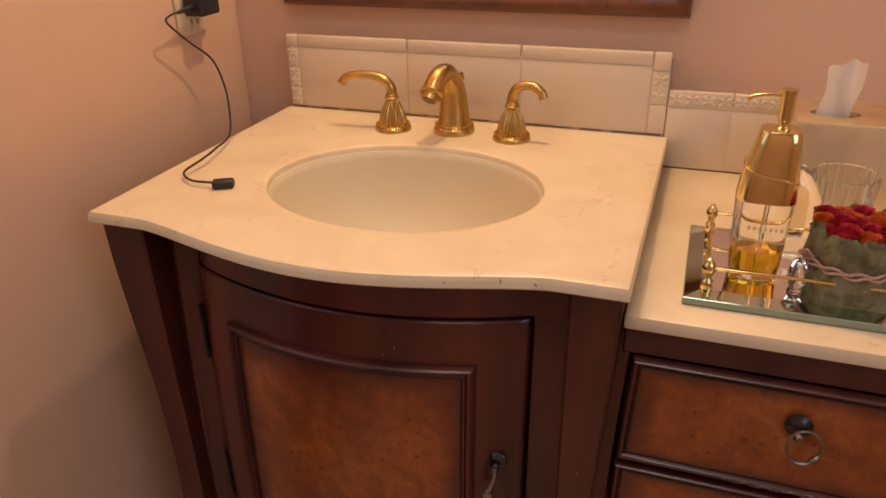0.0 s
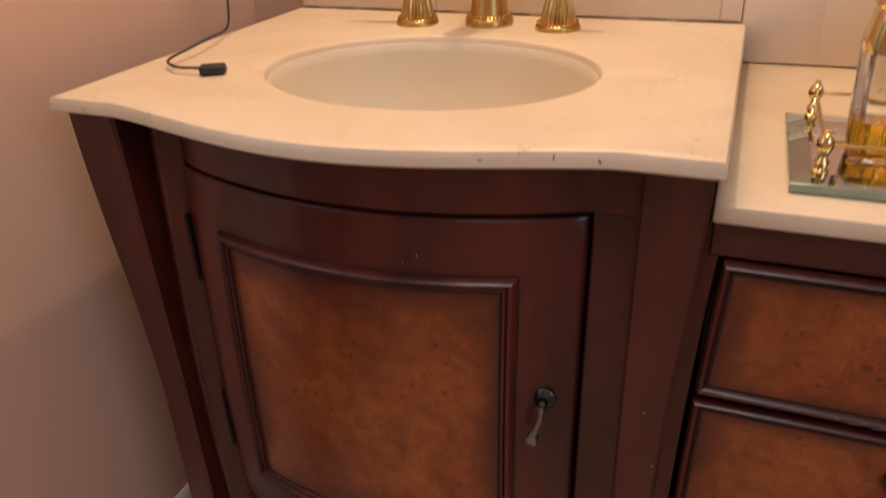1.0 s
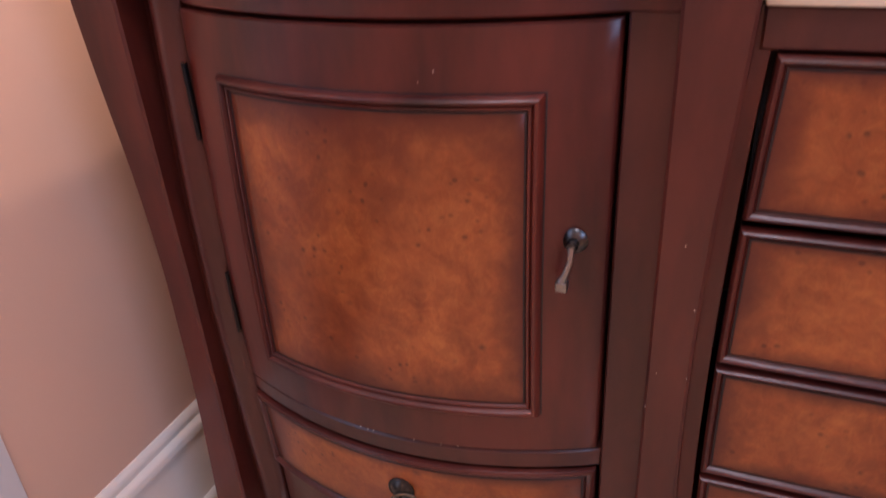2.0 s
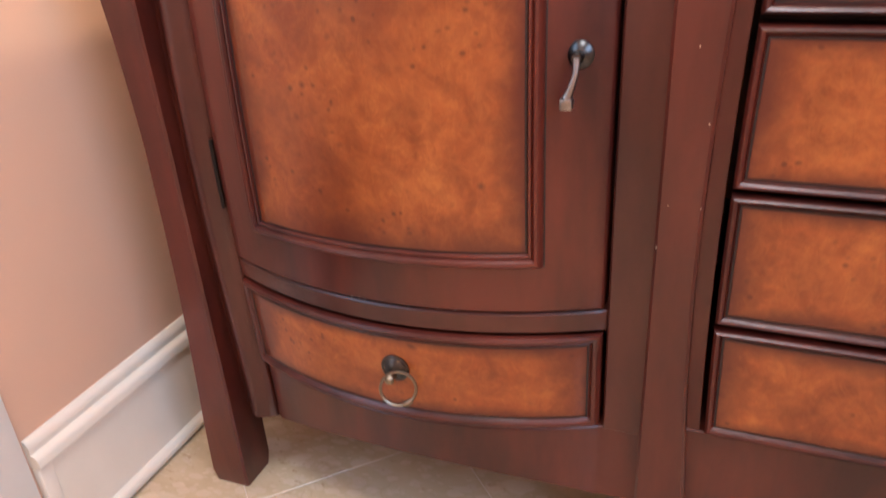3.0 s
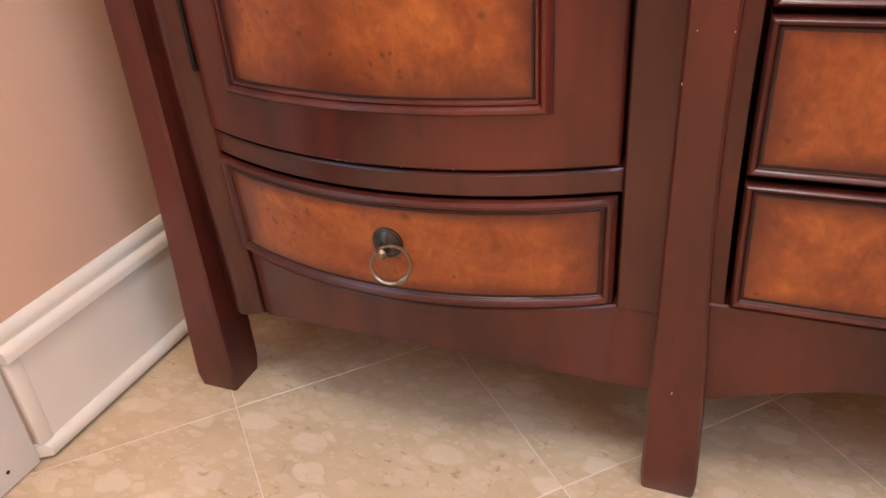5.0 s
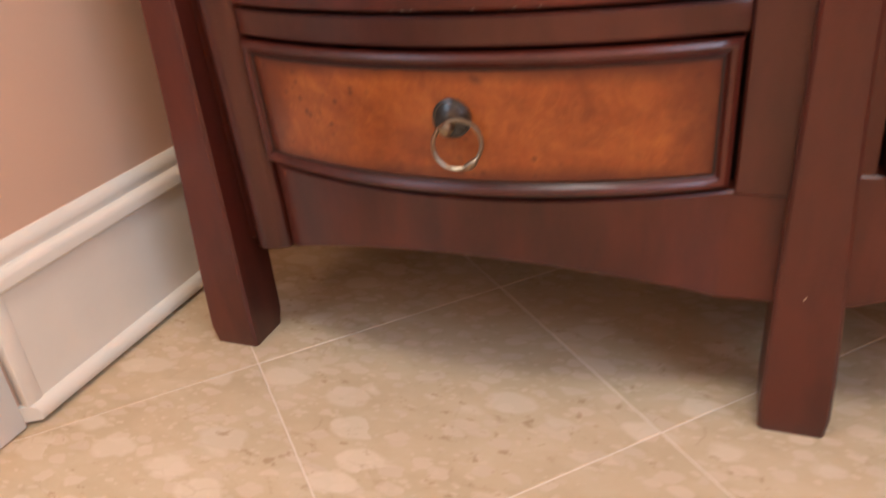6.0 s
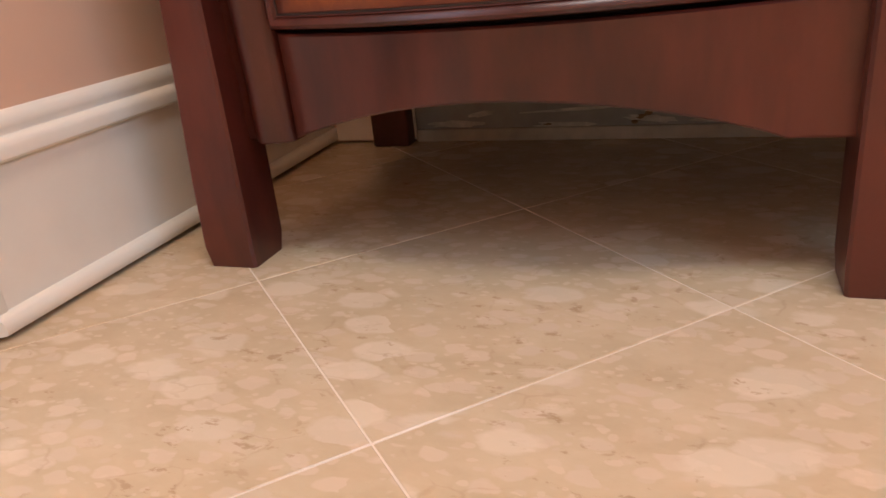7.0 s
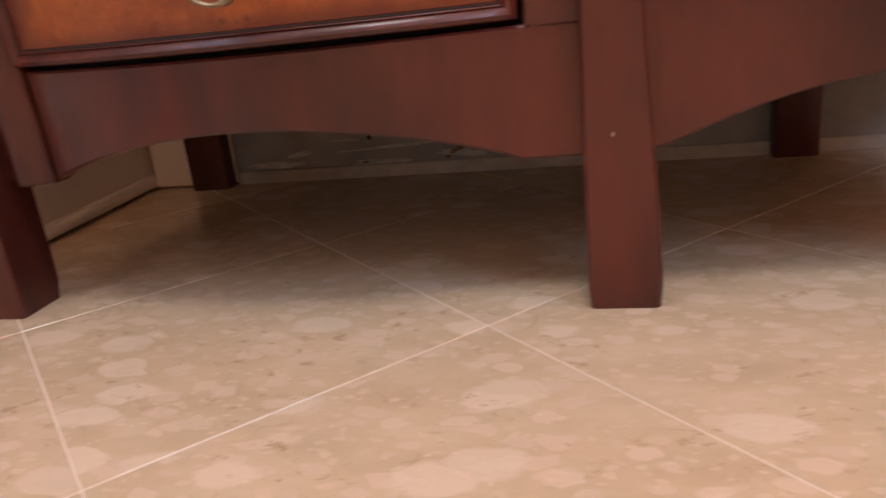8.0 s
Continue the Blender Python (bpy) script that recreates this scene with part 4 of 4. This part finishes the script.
# ---- pump bottle ----
M_GLASS = mat_glass("clear_glass")
M_LIQ = mat_glass("amber_lotion_oil", (1.0, 0.60, 0.03), 0.0, 1.2)
M_LIQ.node_tree.nodes["Principled BSDF"].inputs["Transmission Weight"].default_value = 0.88


def loft(sections, at, n=32, power=3.0, turn=0.0):
    """A rounded-square body: sections of (half width, half depth, z, shift in x)."""
    bm = bmesh.new()
    rows = []
    for hx, hy, z, sx in sections:
        row = []
        for k in range(n):
            t = 2 * math.pi * k / n
            c, s = math.cos(t), math.sin(t)
            x = hx * math.copysign(abs(c) ** (2 / power), c) + sx
            y = hy * math.copysign(abs(s) ** (2 / power), s)
            ct, st = math.cos(radians(turn)), math.sin(radians(turn))
            row.append(bm.verts.new((at[0] + x * ct - y * st, at[1] + x * st + y * ct, at[2] + z)))
        rows.append(row)
    grid_faces(bm, rows, wrap_v=True)
    bm.faces.new(rows[0][::-1]), bm.faces.new(rows[-1])
    return bm


BZ = TZ + 0.0005
bot = thing("pump_bottle", (0.8035, -0.333, BZ), "clear glass pump bottle with gold shoulder and amber liquid", "bottle")
bc = (0.8035, -0.333, BZ)
part("glass_body", loft([(0.022, 0.019, 0, 0), (0.0245, 0.021, 0.003, 0), (0.0258, 0.022, 0.02, 0), (0.0275, 0.0228, 0.05, 0), (0.0285, 0.0230, 0.088, 0), (0.0275, 0.0225, 0.092, 0)], bc), M_GLASS, bot)
part("liquid", loft([(0.020, 0.017, 0.0025, 0), (0.0243, 0.0208, 0.004, 0), (0.0259, 0.0221, 0.02, 0), (0.0266, 0.0225, 0.034, 0)], bc), M_LIQ, bot, "clear amber liquid")
part("gold_shoulder", loft([(0.0292, 0.0238, 0.089, 0), (0.0292, 0.0238, 0.093, 0), (0.0268, 0.0220, 0.114, 0.001), (0.0215, 0.0185, 0.148, 0.0028), (0.0192, 0.0170, 0.160, 0.0035), (0.0180, 0.0160, 0.1615, 0.0035)], bc, power=3.6), M_BRASS, bot, "tapered polished gold shoulder")
pc = (0.8080, -0.333)
part("pump_head", lathe([(0.0072, 0.160), (0.0072, 0.163), (0.0058, 0.164), (0.0058, 0.170), (0.0070, 0.171), (0.0070, 0.198), (0.0082, 0.199), (0.0082, 0.201), (0, 0.2015)], (*pc, BZ), 24), M_BRASS, bot)
part("pump_spout", tube(spline([(0.804, -0.333, BZ + 0.194), (0.790, -0.334, BZ + 0.195), (0.777, -0.335, BZ + 0.193), (0.7705, -0.336, BZ + 0.189)], 6), 0.0021, 10), M_BRASS, bot)
part("dip_tube", tube([(0.805, -0.333, BZ + 0.01), (0.8065, -0.333, BZ + 0.088)], 0.0022, 8), M_GLASS, bot)
part("cord", tube([(0.8050 + 0.0272 * math.copysign(abs(math.cos(t)) ** 0.55, math.cos(t)), -0.333 + 0.0228 * math.copysign(abs(math.sin(t)) ** 0.55, math.sin(t)), BZ + 0.117 - 0.008 * math.cos(t)) for t in [2 * math.pi * k / 48 for k in range(48)]], 0.0007, 6, closed=True), M_BRASS, bot)
M_INK = mat_plain("etched_gold_print", (0.62, 0.50, 0.30), 0.4, bump=0)
for k in range(7):
    part("print_bar", boxed(0.790 + k * 0.0052, 0.7928 + k * 0.0052, -0.3562, -0.3558, BZ + 0.060, BZ + 0.0642), M_INK, bot)

# ---- clear bottle, crystal stopper and ribbed tumbler ----
gb = thing("glass_bottle", (0.842, -0.268, BZ), "tall clear glass bottle with sloping shoulder", "bottle")
part("glass_body", loft([(0.022, 0.018, 0, 0), (0.024, 0.020, 0.003, 0), (0.024, 0.020, 0.070, 0), (0.017, 0.016, 0.095, -0.006), (0.012, 0.012, 0.102, -0.008)], (0.842, -0.268, BZ)), M_GLASS, gb)
st = thing("crystal_stopper", (0.8445, -0.363, BZ), "small faceted clear crystal stopper", "stopper")
bm = bmesh.new()
bmesh.ops.create_icosphere(bm, subdivisions=2, radius=1, matrix=Matrix.Translation((0.8445, -0.363, BZ + 0.020)) @ Matrix.Diagonal((0.010, 0.009, 0.0195, 1)))
part("crystal", bm, M_GLASS, st, smooth=False)
part("foot", lathe([(0.007, 0), (0.0075, 0.002), (0.005, 0.006)], (0.8445, -0.363, BZ), 14), M_GLASS, st, smooth=False)
cup = thing("tumbler", (0.889, -0.247, BZ), "clear ribbed glass tumbler", "glass")
part("wall", lathe([(0.027, 0.0), (0.029, 0.004), (0.0345, 0.092), (0.0335, 0.0925), (0.0325, 0.092), (0.0275, 0.008), (0.0, 0.007)], (0.889, -0.247, BZ), 96, flute=26, depth=0.06), M_GLASS, cup)

# ---- dried rose box wrapped in leaves ----


def mat_leafwrap():
    a = Mat("dried_leaf", (0.18, 0.17, 0.07), 0.7, spec=0.3)
    v = a.coords(world=True)
    rnd = a.node("ShaderNodeObjectInfo").outputs["Random"]
    n = a.noise(v, 55, 5, 0.65, 1.0)
    base = a.ramp(n, [(0.30, (0.15, 0.14, 0.05)), (0.50, (0.38, 0.34, 0.165)), (0.70, (0.58, 0.51, 0.32))])
    a.color(a.mix(a.math("MULTIPLY", rnd, 0.45), base, (0.33, 0.31, 0.22)))
    a.bump(n, 0.5, 0.002)
    return a.m


M_LEAF = mat_leafwrap()
M_ROSE = [mat_plain("crimson_petal", (0.56, 0.03, 0.07), 0.55, wear=0.25, scale=90, bump=0.2), mat_plain("orange_petal", (0.80, 0.17, 0.03), 0.55, wear=0.2, scale=90, bump=0.2), mat_plain("magenta_petal", (0.62, 0.045, 0.11), 0.55, wear=0.25, scale=90, bump=0.2)]
M_TWINE = mat_plain("pink_twine", (0.48, 0.29, 0.22), 0.85, wear=0.2, scale=300, bump=0.4)
RX, RY, RR = 0.8945, -0.341, 0.042
rb = thing("rose_arrangement", (RX, RY, BZ), "dried red and orange roses in a leaf-wrapped box tied with twine", "arrangement")
part("core", lathe([(RR - 0.004, 0), (RR - 0.004, 0.069), (0, 0.069)], (RX, RY, BZ), 24), M_LEAF, rb)
for k in range(16):
    t = 2 * math.pi * k / 16 + 0.1 * math.sin(k * 7)
    hgt = 0.073 + 0.006 * math.sin(k * 3.7)
    bm = bmesh.new()
    rows = []
    for i in range(9):
        w = i / 8
        half = 0.0125 * (1 if w < 0.7 else math.sqrt(max(0.02, 1 - ((w - 0.7) / 0.31) ** 2)))
        row = []
        for j in range(7):
            u = j / 6 * 2 - 1
            rr = RR + 0.0035 * (1 - u * u) + 0.0015 * math.sin(k * 5 + i * 1.3) - 0.004 * math.exp(-((w - 0.52) / 0.06) ** 2)
            ang = t + u * half / RR
            row.append(bm.verts.new((RX + rr * math.cos(ang), RY + rr * math.sin(ang), BZ + w * hgt)))
        rows.append(row)
    grid_faces(bm, rows)
    bmesh.ops.solidify(bm, geom=bm.faces[:], thickness=0.0012)
    part("leaf", bm, M_LEAF, rb)
for dz, ph in ((0.0335, 0.0), (0.0375, 1.6)):
    pts = [(RX + (RR + 0.0025 + 0.0010 * math.cos(12 * t + ph)) * math.cos(t), RY + (RR + 0.0025 + 0.0010 * math.cos(12 * t + ph)) * math.sin(t), BZ + dz + 0.0015 * math.sin(12 * t + ph)) for t in [2 * math.pi * k / 120 for k in range(120)]]
    part("twine", tube(pts, 0.0017, 6, closed=True), M_TWINE, rb)
for k in range(4):
    t0 = radians(196 + k * 5)
    part("twine_knot", tube(spline([(RX + (RR + 0.004) * math.cos(t0), RY + (RR + 0.004) * math.sin(t0), BZ + 0.036 + 0.002 * k), (RX + (RR + 0.010) * math.cos(t0 - 0.1), RY + (RR + 0.010) * math.sin(t0 - 0.1), BZ + 0.040 + 0.003 * k), (RX + (RR + 0.004) * math.cos(t0 - 0.28), RY + (RR + 0.004) * math.sin(t0 - 0.28), BZ + 0.038)], 5), 0.0015, 6), M_TWINE, rb)


def rose(c, r, seed):
    """A dried rose head: one ruffled sheet wound outward in a spiral."""
    bm = bmesh.new()
    rng = random.Random(seed)
    ph, n = rng.uniform(0, 6.28), 84
    rows = []
    for i in range(n):
        t = i / (n - 1)
        ang = ph + t * 4.2 * 2 * math.pi
        rad = r * (0.06 + 0.86 * t)
        ruff = math.sin(ang * (1.7 + 0.1 * seed % 0.3) + seed)
        rows.append([])
        for w in (0.0, 0.4, 0.75, 1.0):
            rr = rad * (0.82 + 0.18 * w) + r * 0.16 * t * w * w * (1 + 0.5 * ruff) + rng.uniform(-1, 1) * r * 0.015
            z = r * (0.02 + (0.80 - 0.42 * t) * w + 0.10 * ruff * w)
            rows[-1].append(bm.verts.new((c[0] + rr * math.cos(ang), c[1] + rr * math.sin(ang), c[2] + z)))
    grid_faces(bm, rows)
    bmesh.ops.solidify(bm, geom=bm.faces[:], thickness=0.0007)
    return bm


heads = [(0.0, 0.0)] + [(0.017 * math.cos(t), 0.017 * math.sin(t)) for t in [2 * math.pi * k / 6 for k in range(6)]] + [(0.033 * math.cos(t), 0.033 * math.sin(t)) for t in [2 * math.pi * (k + 0.4) / 11 for k in range(11)]]
for k, (a, b) in enumerate(heads):
    part("rose", rose((RX + a, RY + b, BZ + 0.069 + 0.003 * math.sin(k * 2.3)), 0.0125 + 0.002 * math.sin(k * 1.9), k), M_ROSE[(0, 1, 2, 1, 0, 1, 2)[k % 7]], rb)

# ---- tissue box ----
M_BOX = mat_plain("brushed_pale_gold", (0.86, 0.71, 0.46), 0.42, 1.0, wear=0.1, scale=30)
M_TISSUE = bpy.data.materials.new("white_tissue")
M_TISSUE.use_nodes = True
tt = M_TISSUE.node_tree
thin_paper = tt.nodes.new("ShaderNodeBsdfTranslucent")
thin_paper.inputs["Color"].default_value = (0.85, 0.82, 0.78, 1)
tt.nodes["Principled BSDF"].inputs["Base Color"].default_value = (0.86, 0.83, 0.80, 1)
tt.nodes["Principled BSDF"].inputs["Roughness"].default_value = 0.9
half = tt.nodes.new("ShaderNodeMixShader")
tt.links.new(tt.nodes["Principled BSDF"].outputs[0], half.inputs[1])
tt.links.new(thin_paper.outputs[0], half.inputs[2])
tt.links.new(half.outputs[0], tt.nodes["Material Output"].inputs["Surface"])
tb = thing("tissue_box", (0.908, -0.052, LOW), "pale gold metal tissue box cover with a white tissue", "tissue box")
bm = bmesh.new()
X0, X1, Y0, Y1, ZT = 0.8446, 0.972, -0.111, 0.006, LOW + 0.122
hole = [(0.893 + 0.030 * math.cos(2 * math.pi * k / 40), -0.066 + 0.018 * math.sin(2 * math.pi * k / 40)) for k in range(40)]
outer = []
for k in range(40):
    c, s = math.cos(2 * math.pi * k / 40), math.sin(2 * math.pi * k / 40)
    q = max(abs(c), abs(s))
    outer.append(((X0 + X1) / 2 + (X1 - X0) / 2 * c / q, (Y0 + Y1) / 2 + (Y1 - Y0) / 2 * s / q))
rows = []
for ring, z, k in ((hole, ZT - 0.006, 0), (hole, ZT, 0), (outer, ZT, -0.004), (outer, ZT - 0.0015, -0.001), (outer, ZT - 0.005, 0), (outer, LOW + 0.001, 0)):
    cx, cy = (X0 + X1) / 2, (Y0 + Y1) / 2
    rows.append([bm.verts.new((x + (k if x > cx else -k), y + (k if y > cy else -k), z)) for x, y in ring])
grid_faces(bm, rows, wrap_v=True)
part("cover", bm, M_BOX, tb)
part("paper_stack", boxed(X0 + 0.004, X1 - 0.004, Y0 + 0.004, Y1 - 0.004, LOW + 0.003, ZT - 0.02), M_TISSUE, tb)
bm = bmesh.new()
rows = []
for i in range(15):
    w = i / 14
    row = []
    for j in range(25):
        u = j / 24 * 2 - 1
        half = 0.0195 + 0.002 * w
        x = 0.8905 + u * half + 0.005 * w + 0.002 * math.sin(7 * w + 3 * u)
        y = -0.066 + 0.008 * math.sin(2.6 * u + 1.2) * (0.35 + w) + 0.0012 * math.sin(6 * u + 5 * w) * (0.4 + w)
        z = ZT - 0.02 + w * (0.084 + 0.0045 * u + 0.002 * math.sin(6 * u))
        row.append(bm.verts.new((x, y, z)))
    rows.append(row)
grid_faces(bm, rows)
part("tissue", bm, M_TISSUE, tb, "pulled-up white paper tissue")

# ---- paint chips and scratches on the wood ----
M_CHIP = mat_plain("bare_wood_chip", (0.62, 0.50, 0.38), 0.8, bump=0)


def chip(parent, x, y, z, w, hgt, lean=0.0):
    w, hgt = 0.6 * w, 0.65 * hgt
    b = boxed(-w / 2, w / 2, -0.0003, 0.0003, -hgt / 2, hgt / 2, bevel=0.0001)
    bmesh.ops.transform(b, matrix=pose(x, y - 0.0001, z, 0, lean, 0), verts=b.verts)
    part("chip", b, M_CHIP, parent)


chip(door, 0.443, bow(0.443, 0.773), 0.773, 0.0010, 0.0032, 10)
chip(door, 0.430, bow(0.430, 0.764), 0.764, 0.0007, 0.002, 30)
for x in (0.336, 0.345, 0.352, 0.400, 0.430, 0.448):
    chip(door, x, bow(x, 0.378) + 0.0004, 0.3785, 0.0020, 0.0006)
for x, z, w, hgt, lean in ((0.6300, 0.457, 0.0012, 0.0028, 5), (0.650, 0.142, 0.0014, 0.0050, 12), (0.637, 0.498, 0.0009, 0.0016, 0), (0.650, 0.633, 0.0014, 0.0020, 20), (0.663, 0.572, 0.0010, 0.0028, -25), (0.6635, 0.498, 0.0010, 0.0016, 0)):
    chip(right_leg, x, -0.449 + swell(z) * 0.7 - 0.010 * max(0, (z - 0.5) / 0.4), z, w, hgt, lean)
# worn lower edge of the top drawer: finish rubbed through in uneven grey flakes
M_WORN = mat_plain("rubbed_edge", (0.20, 0.155, 0.135), 0.6, bump=0.2, wear=0.5, scale=300)
top_drawer = [o for o in unit.children if o.name.startswith("drawer")][0]
rng = random.Random(41)
for k in range(34):
    x = 0.800 + 0.0038 * k + rng.uniform(-0.002, 0.002)
    far = min(1.0, max(0.15, (x - 0.79) / 0.06))
    w, hgt = rng.uniform(0.003, 0.008), rng.uniform(0.0008, 0.0028) * far
    b = boxed(-w / 2, w / 2, -0.0003, 0.0003, -hgt / 2, hgt / 2, bevel=0.0001)
    bmesh.ops.transform(b, matrix=pose(x, flat(x, 0.658) - 0.0036 - rng.uniform(0, 0.0006), 0.6577 + rng.uniform(-0.0014, 0.0014), 0, rng.uniform(-20, 20), 0), verts=b.verts)
    part("chip", b, M_WORN, top_drawer)

# small nicks in the front edge of the sink top
M_NICK = mat_plain("grimy_nick", (0.20, 0.15, 0.11), 0.8, bump=0)
for x, z, w, hgt, lean in ((0.5645, TOP - 0.0055, 0.0010, 0.0050, 4), (0.598, TOP - 0.0085, 0.0018, 0.0034, -35), (0.5105, TOP - 0.0075, 0.0026, 0.0012, 10)):
    y = counter_front(x)
    b = boxed(-w / 2, w / 2, -0.0004, 0.0012, -hgt / 2, hgt / 2, bevel=0.0003)
    bmesh.ops.transform(b, matrix=pose(x, y, z, 0, lean, 0), verts=b.verts)
    part("nick", b, M_NICK, top)

# ---- floor tiles, laid diagonally ----
S2 = 0.2145
C0 = Vector((0.3345, -0.4725))
tile_me = {}


def tile_mesh(poly, key=None):
    """A tile with an eased edge from a convex outline, local to its centre."""
    bm = bmesh.new()
    c = sum((Vector(p) for p in poly), Vector((0, 0))) / len(poly)
    rings = []
    for s, z in ((0.0008, -0.006), (0.0008, -0.0006), (0.0013, 0.0)):
        rings.append([bm.verts.new((*(Vector(p) + (c - Vector(p)).normalized() * s * 1.41), z)) for p in poly])
    grid_faces(bm, rings, wrap_v=True)
    bm.faces.new(rings[-1])
    bmesh.ops.recalc_face_normals(bm, faces=bm.faces)
    me = bpy.data.meshes.new("floor_tile")
    bm.to_mesh(me)
    bm.free()
    me.materials.append(M_FLOOR)
    return me


def clip(poly, axis, value, keep_less):
    out = []
    for a, b in zip(poly, poly[1:] + poly[:1]):
        ia = (a[axis] <= value) == keep_less
        ib = (b[axis] <= value) == keep_less
        if ia:
            out.append(a)
        if ia != ib:
            t = (value - a[axis]) / (b[axis] - a[axis])
            out.append(tuple(a[k] + t * (b[k] - a[k]) for k in (0, 1)))
    return out


DIAMOND = [(S2, 0), (0, S2), (-S2, 0), (0, -S2)]
whole = tile_mesh(DIAMOND)
for i in range(-9, 12):
    for j in range(-14, 10):
        c = C0 + Vector(((i + j) * S2, (i - j) * S2))
        if not (XL - S2 < c.x < XR + S2 and YF - S2 < c.y < YB + S2):
            continue
        poly = [(c.x + a, c.y + b) for a, b in DIAMOND]
        cut = poly
        for axis, value, less in ((0, XL + 0.001, False), (0, XR - 0.001, True), (1, YF + 0.001, False), (1, YB - 0.001, True)):
            cut = clip(cut, axis, value, less) if cut else cut
        if len(cut) < 3:
            continue
        area = 0.5 * abs(sum(a[0] * b[1] - b[0] * a[1] for a, b in zip(cut, cut[1:] + cut[:1])))
        if area < 4e-4:
            continue
        if area > 2 * S2 * S2 - 1e-5:
            ob = new("floor_tile", whole)
            ob.location = (c.x, c.y, 0)
        else:
            ob = new("floor_tile", tile_mesh([(a - c.x, b - c.y) for a, b in cut]))
            ob.location = (c.x, c.y, 0)
        ob.parent = floor
